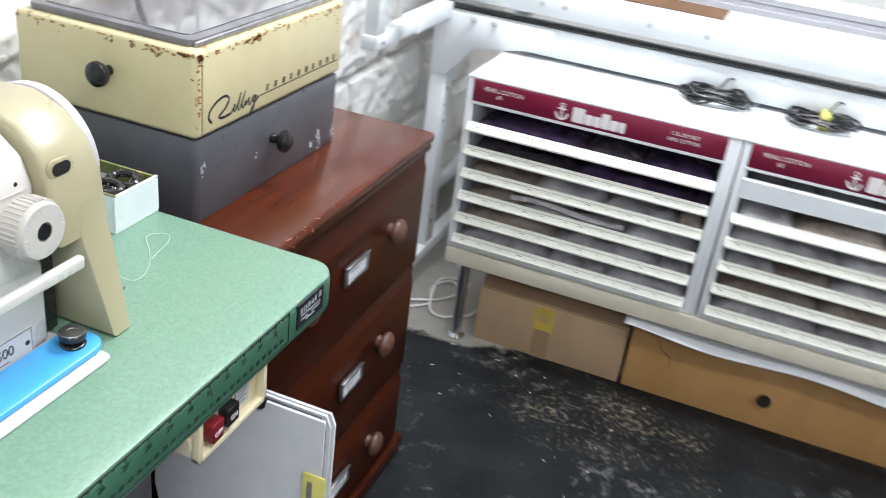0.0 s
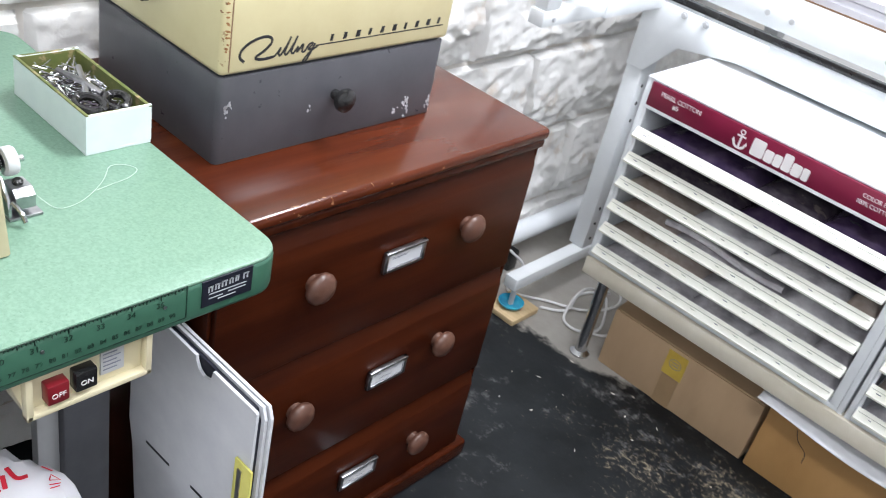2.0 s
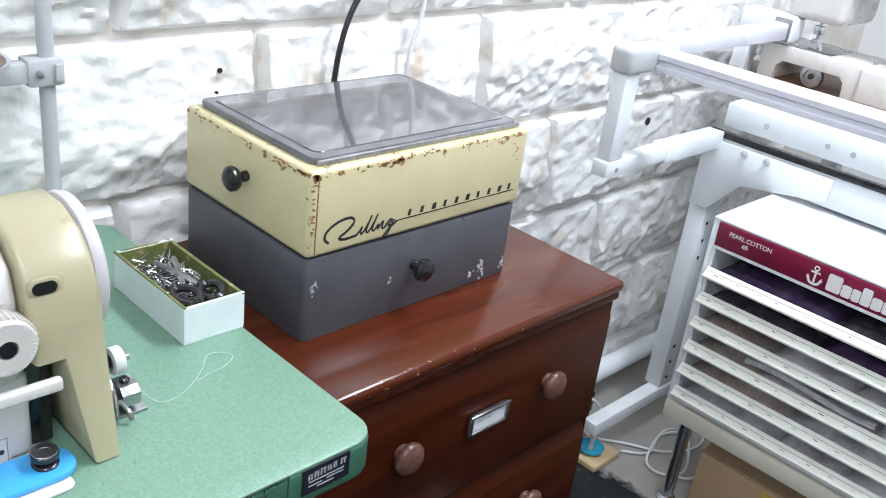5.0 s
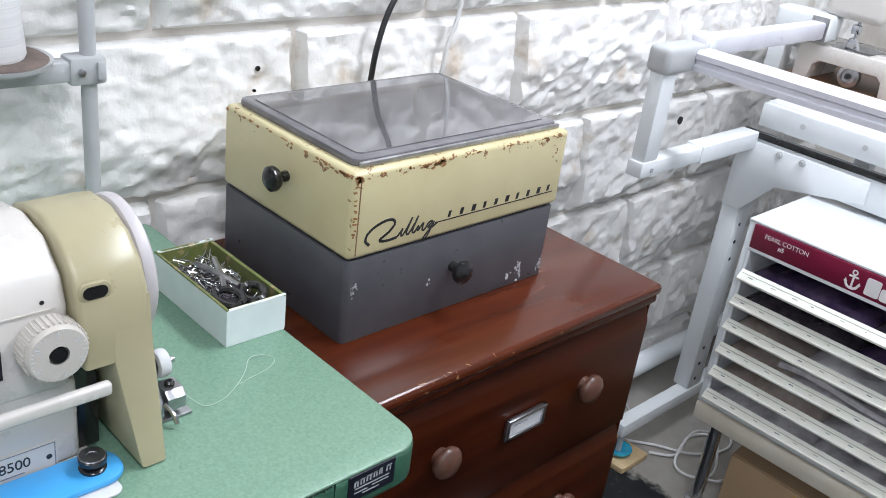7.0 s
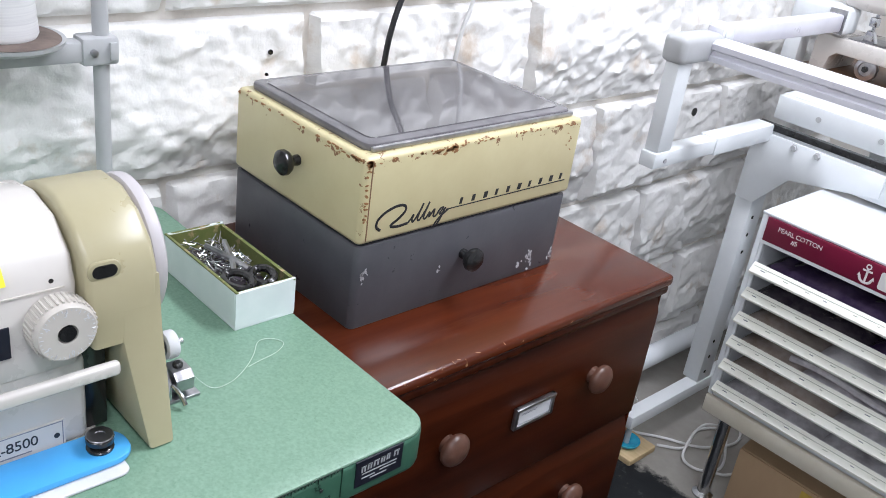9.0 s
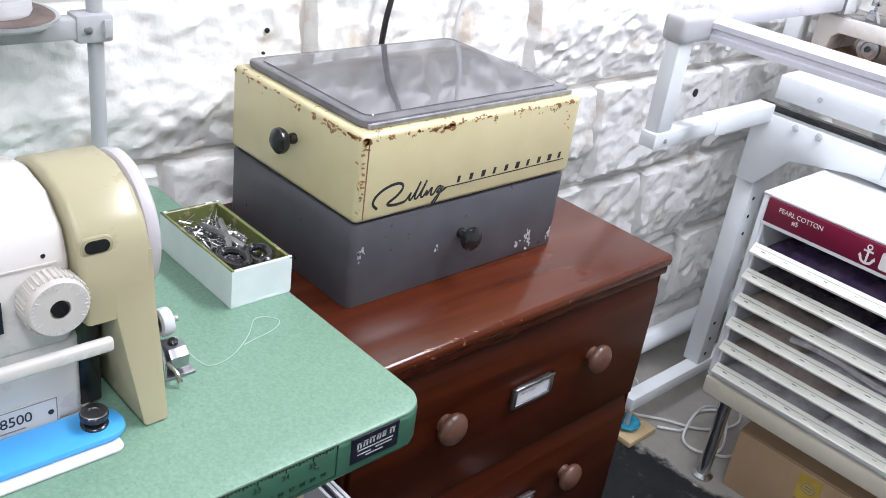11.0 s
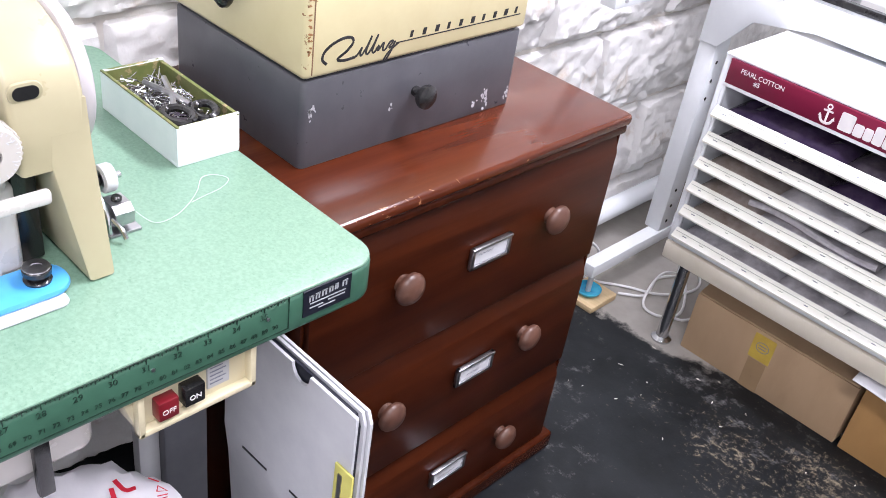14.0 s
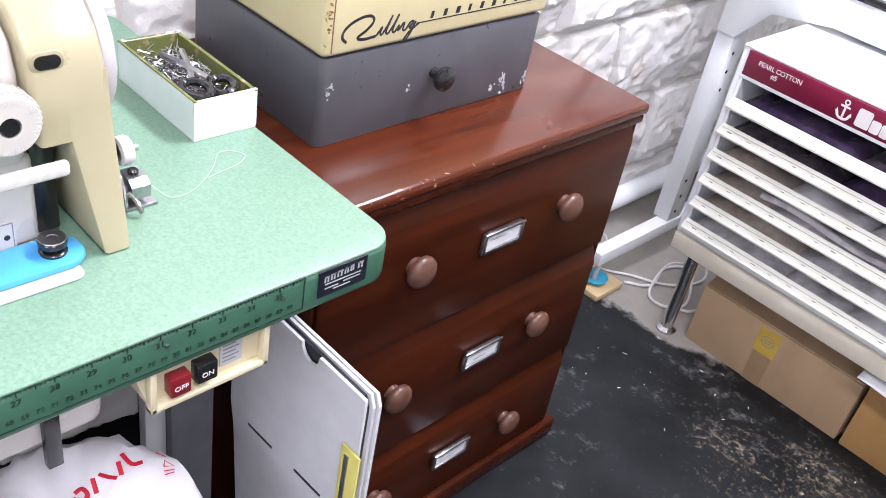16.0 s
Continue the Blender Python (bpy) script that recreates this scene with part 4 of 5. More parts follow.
    part("warning_label", prism([(-0.2125, 0.857), (-0.2212, 0.8690), (-0.2395, 0.8845), (-0.2400, 0.8835), (-0.2225, 0.8680), (-0.2145, 0.856)], 1, 0.330, 0.4065), M_YELLOWLBL, t, "yellow warning label")
    part("badge", box(-0.2155, -0.2134, 0.360, 0.4065, 0.799, 0.824, 0), M_NAVY, t, "dark blue badge")
    # thumb nut on the tray
    nut = part("thumb_nut", lathe([(0.010, 0.0), (0.0105, 0.002), (0.0095, 0.003), (0.0068, 0.0035), (0.0068, 0.007), (0.0105, 0.0075), (0.0108, 0.0115), (0.0100, 0.0125), (0.004, 0.0125), (0.004, 0.009), (0, 0.009)], (-0.1925, 0.4585, TT + 0.0095), (0, 0, 1)), M_BLACKKNOB, t, "black bobbin-shaped thumb nut")
    part("nut_cap", lathe([(0.0042, 0), (0.0042, 0.0006), (0.0098, 0.0006), (0.0102, 0.0), (0.0098, -0.0006)], (-0.1925, 0.4585, TT + 0.0222), (0, 0, 1)), M_STEEL, nut, "steel top flange")
    part("screw", lathe([(0.003, 0), (0.003, 0.003), (0, 0.0032)], (-0.1925, 0.4585, TT + 0.0165), (0, 0, 1), 12), M_CHROME, nut)


machine()


def bobbin_winder():
    t = thing("bobbin_winder", (-0.245, 0.548, TT), "small steel bobbin winder with white rubber wheel", "bobbin winder")
    part("base_plate", box(-0.264, -0.224, 0.533, 0.562, TT, TT + 0.003, 0.001), M_STEEL, t)
    part("upright", prism([(-0.250, TT + 0.003), (-0.226, TT + 0.003), (-0.228, TT + 0.020), (-0.240, TT + 0.034), (-0.258, TT + 0.038), (-0.262, TT + 0.030)], 1, 0.5335, 0.5365, 0.0008), M_CHROME, t, "bright pressed upright")
    part("housing", prism([(-0.250, TT + 0.009), (-0.226, TT + 0.009), (-0.225, TT + 0.021), (-0.231, TT + 0.0265), (-0.248, TT + 0.0265)], 1, 0.5395, 0.557, 0.0015), M_STEEL, t, "folded steel housing")
    part("screw", lathe([(0.0045, 0), (0.0045, 0.003), (0.003, 0.0045), (0, 0.0045)], (-0.239, 0.548, TT + 0.0262), (0, 0, 1), 16), M_BLACKKNOB, t, "black screw head")
    part("spindle", rod((-0.254, 0.519, TT + 0.040), (-0.254, 0.560, TT + 0.040), 0.003), M_CHROME, t)
    part("hub", lathe([(0.0035, 0), (0.006, 0.001), (0.006, 0.006), (0.004, 0.008)], (-0.254, 0.534, TT + 0.040), (0, 1, 0), 18), M_BLACKKNOB, t, "dark hub")
    w = part("wheel", lathe([(0.0085, 0), (0.0120, 0.0008), (0.0125, 0.002), (0.0125, 0.009), (0.0118, 0.0105), (0.0085, 0.011)], (-0.254, 0.5420, TT + 0.040), (0, 1, 0)), M_CARD, t, "white rubber wheel")
    part("wheel_disc", lathe([(0.0084, 0), (0.0084, 0.010), (0.004, 0.0115), (0, 0.0115)], (-0.254, 0.5415, TT + 0.040), (0, 1, 0), 20), M_STEEL, w)
    part("lever", tube([(-0.228, 0.538, TT + 0.016), (-0.218, 0.540, TT + 0.012), (-0.212, 0.541, TT + 0.005)], 0.0022, 8, 4), M_CHROME, t)


bobbin_winder()
line = [(-0.238, 0.562, TT + 0.012), (-0.226, 0.574, TT + 0.002), (-0.226, 0.592, TT + 0.001), (-0.236, 0.612, TT + 0.001), (-0.252, 0.632, TT + 0.001), (-0.266, 0.646, TT + 0.004), (-0.268, 0.662, TT + 0.001), (-0.256, 0.668, TT + 0.001), (-0.246, 0.654, TT + 0.001), (-0.242, 0.634, TT + 0.001), (-0.238, 0.618, TT + 0.0015)]
solo("loose_thread", tube(line, 0.00032, 6, 8), M_THREAD, "loose pale thread curled on the green table", "thread")


def pin_box():
    t = thing("pin_box", (-0.375, 0.673, TT), "small open paper-covered box lined in olive green", "box")
    x0, x1, y0, y1, z0, z1 = -0.441, -0.298, 0.640, 0.708, TT, TT + 0.0415
    w = 0.003
    part("bottom", box(x0, x1, y0, y1, z0, z0 + 0.003, 0.0005), M_PAPERBOX, t)
    for n, (a, b, c, d) in enumerate(((x0, x0 + w, y0, y1), (x1 - w, x1, y0, y1), (x0 + w, x1 - w, y0, y0 + w), (x0 + w, x1 - w, y1 - w, y1))):
        bm = box(a, b, c, d, z0 + 0.003, z1 - 0.0008 * n, 0)
        long_edges = [e for e in bm.edges if e.calc_length() > 0.04]
        bmesh.ops.subdivide_edges(bm, edges=long_edges, cuts=14, use_grid_fill=True)
        for v in bm.verts:
            up = (v.co.z - z0) / (z1 - z0)
            v.co.z += 0.0016 * up * noise.noise(Vector((v.co.x * 60, v.co.y * 60, 3)))
            v.co.x += 0.0008 * noise.noise(Vector((v.co.y * 45, v.co.z * 60, n * 3)))
            v.co.y += 0.0008 * noise.noise(Vector((v.co.x * 45, v.co.z * 60, n * 5)))
        part("side", bm, M_PAPERBOX, t)
    for a, b, c, d in ((x0 + w, x0 + w + 0.0012, y0 + w, y1 - w), (x1 - w - 0.0012, x1 - w, y0 + w, y1 - w), (x0 + w, x1 - w, y0 + w, y0 + w + 0.0012), (x0 + w, x1 - w, y1 - w - 0.0012, y1 - w)):
        part("lining", box(a, b, c, d, z0 + 0.0035, z1 - 0.001, 0), M_OLIVE, t, "olive green lining")
    bm = box(x0, x1, y0, y0 + 0.003, z1 - 0.001, z1 + 0.0006, 0.0004)
    box(x0, x1, y1 - 0.003, y1, z1 - 0.003, z1 - 0.0012, 0.0004, bm=bm)
    box(x0, x0 + 0.003, y0 + 0.003, y1 - 0.003, z1 - 0.001, z1 + 0.0002, 0.0004, bm=bm)
    part("rim", bm, M_OLIVE, t, "frayed olive rim")
    r = random.Random(11)
    bm = None
    fill = box(x0 + 0.005, x1 - 0.005, y0 + 0.005, y1 - 0.005, z0 + 0.003, z0 + 0.020, 0.003)
    solo("pin_heap", fill, M_DARKSTUFF, "heap of pins seen as dark metal fill", "pins", kind="stuff")
    for i in range(260):
        x, y = r.uniform(x0 + 0.010, x1 - 0.012), r.uniform(y0 + 0.010, y1 - 0.010)
        if x > x1 - 0.05 and r.random() < 0.6:
            x -= 0.05
        z = z0 + 0.020 + r.uniform(0, 0.016)
        d = Vector((r.gauss(0, 1), r.gauss(0, 1), r.gauss(0, 0.45))).normalized() * r.uniform(0.009, 0.014)
        p0 = Vector((x, y, z))
        p1 = p0 + d
        if not (x0 + 0.006 < p1.x < x1 - 0.006 and y0 + 0.006 < p1.y < y1 - 0.006 and p1.z > z0 + 0.006):
            p1 = p0 - d
        p1.x, p1.y = min(max(p1.x, x0 + 0.006), x1 - 0.006), min(max(p1.y, y0 + 0.006), y1 - 0.006)
        if (p1 - p0).length > 0.003:
            bm = rod(p0, p1, 0.00055, seg=5, bm=bm)
            if i % 2:
                bm = lathe([(0, -0.0012), (0.0012, 0), (0, 0.0012)], p1, d, 6, bm=bm)
    solo("pins", bm, M_CHROME, "loose steel dressmaking pins filling a box", "pins", kind="stuff")
    s = thing("scissors", (-0.335, 0.672, TT + 0.035), "small scissors with black plastic handles in the pin box", "scissors")

    def loop(cx, cy, rx, ry, tilt):
        pts = []
        for k in range(17):
            a = 2 * math.pi * k / 16
            u, v = rx * math.cos(a), ry * math.sin(a)
            pts.append((cx + u * math.cos(tilt) - v * math.sin(tilt), cy + u * math.sin(tilt) + v * math.cos(tilt), z1 - 0.003 + 0.002 * math.sin(a)))
        return tube(pts, 0.0042, 8, 2)
    part("handle", loop(-0.324, 0.658, 0.017, 0.0105, 0.2), M_BLACKKNOB, s, "black plastic finger loop")
    part("handle", loop(-0.321, 0.684, 0.016, 0.0105, -0.25), M_BLACKKNOB, s, "black plastic finger loop")
    part("blade", tube([(-0.342, 0.664, z1 - 0.003), (-0.365, 0.675, z1 - 0.002), (-0.405, 0.690, z1 - 0.004)], 0.003, 6, 3), M_STEEL, s)
    part("blade", tube([(-0.340, 0.680, z1 - 0.003), (-0.365, 0.674, z1 - 0.001), (-0.405, 0.668, z1 - 0.004)], 0.003, 6, 3), M_STEEL, s)


pin_box()


def thread_stand():
    t = thing("thread_stand", (-0.575, 0.635, TT), "light grey metal thread stand with felt-topped disc", "thread stand")
    part("pole", rod((-0.575, 0.637, TT), (-0.575, 0.637, 1.25), 0.0085, seg=24), M_GREYMETAL, t)
    part("flange", lathe([(0.02, 0), (0.02, 0.004), (0.011, 0.012), (0, 0.012)], (-0.575, 0.637, TT), (0, 0, 1)), M_GREYMETAL, t)
    part("arm", box(-0.586, -0.564, 0.40, 0.650, 0.892, 0.914, 0.003), M_GREYMETAL, t)
    part("clamp", box(-0.589, -0.561, 0.612, 0.652, 0.888, 0.918, 0.004), M_GREYMETAL, t)
    part("clamp_plate", box(-0.561, -0.557, 0.640, 0.648, 0.894, 0.913, 0.001), M_GREYMETAL, t)
    part("screw", lathe([(0.004, 0), (0.004, 0.004), (0, 0.005)], (-0.561, 0.623, 0.903), (1, 0, 0), 14), M_STEEL, t)
    d = part("spool_disc", lathe([(0.0, 0.914), (0.050, 0.914), (0.056, 0.918), (0.057, 0.922), (0.053, 0.921), (0, 0.920)], (-0.575, 0.540, 0), (0, 0, 1), 36), M_GREYMETAL, t, "grey disc with brown felt")
    part("felt", lathe([(0, 0.9205), (0.053, 0.9215), (0.050, 0.9235), (0, 0.9235)], (-0.575, 0.540, 0), (0, 0, 1), 36), M_FELT, d)


thread_stand()
solo("thread_cone", lathe([(0.0, 0.9238), (0.034, 0.9238), (0.036, 0.928), (0.026, 1.06), (0.022, 1.085), (0.0, 1.087)], (-0.575, 0.536, 0), (0, 0, 1), 32), M_CONE, "large white cone of sewing thread", "thread cone")


# ---- low shelf and thread cabinets ----
AY = 1.685


def low_shelf():
    t = thing("low_shelf", (0.3, 1.80, 0), "low cream-edged shelf board on chrome legs", "shelf")
    part("board", box(-0.291, 1.37, AY - 0.006, 2.06, 0.198, 0.2345, 0.003), M_SHELF, t, "cream laminated board with worn edge")
    for x, y in ((-0.250, 1.712), (-0.250, 2.02), (0.85, 1.712), (0.85, 2.02)):
        leg = part("leg", rod((x, y, 0.003), (x, y, 0.198), 0.0125, seg=24), M_CHROME, t, "chrome tube leg")
        part("foot", lathe([(0.021, 0), (0.021, 0.004), (0.015, 0.008), (0.0127, 0.010)], (x, y, 0.0), (0, 0, 1)), M_CHROME, leg)


low_shelf()


def anchor_mark(x, z, s, y):
    """A small anchor sign: ring, stock, shank and curved arms."""
    ring = [(x + 0.0030 * s * math.cos(a), y, z + 0.0215 * s + 0.0030 * s * math.sin(a)) for a in [k * math.pi / 5 for k in range(11)]]
    bm = tube(ring, 0.0010 * s, 6, 2, flat=1)
    tube([(x, y, z + 0.018 * s), (x, y, z + 0.010 * s), (x, y, z - 0.001 * s)], 0.0016 * s, 6, 2, bm=bm, flat=1)
    tube([(x - 0.0065 * s, y, z + 0.0155 * s), (x, y, z + 0.0158 * s), (x + 0.0065 * s, y, z + 0.0155 * s)], 0.0014 * s, 6, 2, bm=bm, flat=1)
    tube([(x - 0.009 * s, y, z + 0.007 * s), (x - 0.006 * s, y, z + 0.001 * s), (x, y, z - 0.001 * s), (x + 0.006 * s, y, z + 0.001 * s), (x + 0.009 * s, y, z + 0.007 * s)], 0.0018 * s, 6, 4, bm=bm, flat=1)
    for q in (-1, 1):
        prism([(x + q * 0.0115 * s, z + 0.0055 * s), (x + q * 0.0065 * s, z + 0.0055 * s), (x + q * 0.0095 * s, z + 0.0105 * s)], 1, y - 0.0003, y + 0.0002, bm=bm)
    return bm


def word_bars(x, z, widths, tall, low, y, gap=0.0012):
    """A wordmark as plain upright bars of its size."""
    out = []
    for n, w in enumerate(widths):
        h = tall if n in (0, 3) else low
        out.append(prism(rounded(x, x + w, z, z + h, 0.0035, 3), 1, y - 0.0003, y + 0.0002))
        x += w + gap
    return out


def floss_cabinet(x0, number, seed, tall_first):
    x1 = x0 + 0.541
    zb, zt, yb = 0.235, 0.615, 2.03
    t = thing("thread_cabinet", ((x0 + x1) / 2, 1.86, zb), "white metal embroidery-thread cabinet with maroon banner and shallow drawers", "thread cabinet", "thread cabinets")
    part("side_panel", box(x0, x0 + 0.010, AY, yb, zb, zt, 0.0015), M_CABWHITE, t)
    part("side_panel", box(x1 - 0.010, x1, AY, yb, zb, zt, 0.0015), M_CABWHITE, t)
    part("top_panel", box(x0 - 0.001, x1 + 0.001, AY - 0.001, yb, zt - 0.001, zt + 0.004, 0.0015), M_CABWHITE, t)
    part("back_panel", box(x0 + 0.010, x1 - 0.010, yb - 0.006, yb, zb, zt - 0.001, 0), M_CABWHITE, t)
    part("base", box(x0 + 0.010, x1 - 0.010, AY + 0.002, yb - 0.006, zb, zb + 0.010, 0.001), M_CABWHITE, t)
    for a, b in ((x0 + 0.010, x0 + 0.016), (x1 - 0.026, x1 - 0.010)):
        part("front_stile", box(a, b, AY, AY + 0.010, zb + 0.010, zt - 0.001, 0.001), M_CABWHITE, t)
    ban = part("banner", box(x0 + 0.013, x1 - 0.025, AY - 0.004, AY, 0.5695, 0.6135, 0.0008), M_MAROON, t, "maroon banner with white print")
    part("banner_edge", box(x0 + 0.010, x1 - 0.022, AY - 0.0035, AY + 0.002, 0.5630, 0.5693, 0.0008), M_CABWHITE, ban)
    y = AY - 0.0044
    part("lettering", lettering("PEARL COTTON", 0.0118, face_south(x0 + 0.036, y, 0.5955), 0.0002, 0.92), M_BANNERINK, ban, smooth=False)
    part("lettering", lettering(number, 0.0115, face_south(x0 + 0.064, y, 0.5835), 0.0002, 0.92), M_BANNERINK, ban, smooth=False)
    part("anchor_sign", anchor_mark(x0 + 0.1985, 0.5765, 1.25, y), M_BANNERINK, ban, "white anchor sign", smooth=False)
    for bm in word_bars(x0 + 0.220, 0.5750, (0.024, 0.016, 0.014, 0.016, 0.017, 0.012), 0.030, 0.021, y):
        part("word_bar", bm, M_BANNERINK, ban, smooth=False)
    part("lettering", lettering("COLOR FAST", 0.0098, face_south(x1 - 0.130, y, 0.5965), 0.0002, 0.92), M_BANNERINK, ban, smooth=False)
    part("lettering", lettering("100% COTTON", 0.0098, face_south(x1 - 0.136, y, 0.5845), 0.0002, 0.92), M_BANNERINK, ban, smooth=False)
    r = random.Random(seed)
    for n in range(6):
        z = 0.256 + 0.0510 * (5 - n)
        d = part("drawer", box(x0 + 0.018, x1 - 0.030, AY + 0.012, yb - 0.012, z - 0.004, z - 0.001, 0), M_CABWHITE, t, "shallow white drawer")
        lip = [(AY - 0.0165, z - 0.003), (AY - 0.0175, z + 0.001), (AY - 0.0035, z + 0.0140), (AY - 0.0005, z + 0.0145), (AY + 0.012, z - 0.001), (AY + 0.012, z - 0.004)]
        if tall_first and n == 0:
            lip = [(AY - 0.008, z - 0.002), (AY - 0.008, z + 0.034), (AY - 0.005, z + 0.036), (AY + 0.004, z + 0.036), (AY + 0.012, z - 0.001), (AY + 0.012, z - 0.004)]
        part("drawer_lip", prism(lip, 0, x0 + 0.0125, x1 - 0.0275, 0.0012), M_CABWHITE if tall_first and n == 0 else M_LIP, d, "cream printed drawer lip")
        if not (tall_first and n == 0):
            for k in range(11):
                xx = x0 + 0.03 + k * 0.042 + r.uniform(-0.006, 0.006)
                part("number_mark", box(xx, xx + r.uniform(0.004, 0.010), AY - 0.0118, AY - 0.0095, z + 0.0068, z + 0.0077, 0), M_FAINT if k % 3 else M_PEN, d)
            part("lip_line", box(x0 + 0.016, x1 - 0.031, AY - 0.0087, AY - 0.0060, z + 0.0103, z + 0.0107, 0), M_FAINT, d)
        # skeins and bags in the drawer
        x = x0 + 0.019
        dark_row = n < 2 and not tall_first
        while x < x1 - 0.05:
            w = r.uniform(0.10, 0.26)
            m = r.choice([M_DARKSTUFF, M_PURPLE, M_PURPLE, M_BROWNSTUFF, M_CLEAR]) if dark_row else r.choice([M_PALESTUFF, M_PALESTUFF, M_CLEAR, M_CLEAR, M_BROWNCLEAR])
            h = r.uniform(0.018, 0.032)
            b = bmesh.new()
            ww = min(w, x1 - 0.031 - x)
            bmesh.ops.create_grid(b, x_segments=max(10, round(ww / 0.006)), y_segments=22, size=0.5)
            sd = r.uniform(0, 40)
            for v in b.verts:
                u, q = v.co.x, v.co.y
                bump = max(0, 1 - (2 * abs(u)) ** 6) * max(0, 1 - (2 * abs(q)) ** 8)
                f = noise.fractal(Vector((u * ww * 16, q * 3.2, sd)), 0.8, 2.1, 4)
                k = noise.fractal(Vector((u * ww * 40 + q * 6, q * 4 - u * ww * 20, sd + 5)), 0.8, 2.1, 3)
                v.co = Vector((x + ww / 2 + u * ww, AY + 0.013 + 0.14 + q * 0.28, z - 0.0005 + bump * max(0.002, h * (0.7 + 0.45 * f) + 0.0035 * k)))
            solo("floss_bag", b, m, {M_DARKSTUFF: "dark bundle of embroidery floss in a drawer", M_PURPLE: "purple bundle of embroidery floss in a drawer", M_BROWNSTUFF: "brown bundle of embroidery floss in a drawer", M_PALESTUFF: "crumpled pale bag of floss in a drawer", M_CLEAR: "crumpled clear plastic bag in a drawer", M_BROWNCLEAR: "brownish plastic bag of floss in a drawer"}[m], "floss bag", "bags in the drawers")
            x += ww - 0.001


floss_cabinet(-0.292, "#5", 5, False)
floss_cabinet(0.2535, "#3", 8, True)
rt = random.Random(21)
band = [(-0.17, 1.70, 0.372), (-0.13, 1.703, 0.375), (-0.08, 1.702, 0.3745), (-0.03, 1.699, 0.371), (0.03, 1.70, 0.3675), (0.07, 1.703, 0.3685)]
solo("pale_ribbon", tube([(x, y, z + 0.006) for x, y, z in band], 0.006, 8, 5), M_PALESTUFF, "pale grey ribbon trailing in an open drawer", "ribbon")


def adapter_bundle(cx, cy, seed, tape):
    r = random.Random(seed)
    t = thing("cable_bundle", (cx, cy, 0.619), "coiled black power cable" + (" tied with yellow tape" if tape else " with a small plug"), "cable", "cables on the cabinets")
    for k in range(10):
        a0, sx, sy = r.uniform(-0.5, 0.9), r.uniform(0.036, 0.070), r.uniform(0.016, 0.044)
        oz, ox, oy = r.uniform(0.004, 0.022), r.uniform(-0.012, 0.012), r.uniform(-0.010, 0.010)
        pts = []
        for i in range(11):
            a = 2 * math.pi * i / 10
            u, v = sx * math.cos(a), sy * math.sin(a)
            pts.append((cx + ox + u * math.cos(a0) - v * math.sin(a0), cy + oy + u * math.sin(a0) + v * math.cos(a0), 0.6225 + oz + 0.004 * math.sin(3 * a)))
        part("coil", tube(pts, 0.0024, 6, 4), M_BLACKCABLE, t)
    part("cable_end", tube([(cx, cy, 0.640), (cx + 0.02, cy + 0.02, 0.668), (cx + 0.035, cy + 0.045, 0.655), (cx + 0.05, cy + 0.05, 0.6215)], 0.002, 6, 6), M_BLACKCABLE, t)
    part("plug", box(cx - 0.052, cx - 0.026, cy - 0.016, cy + 0.006, 0.6192, 0.638, 0.004), M_BLACKKNOB, t)
    if tape:
        part("tape_tie", box(cx - 0.008, cx + 0.012, cy - 0.030, cy + 0.030, 0.6192, 0.651, 0.008), M_LIME, t, "yellowish tape tie")


adapter_bundle(0.168, 1.872, 2, False)
adapter_bundle(0.380, 1.870, 6, True)


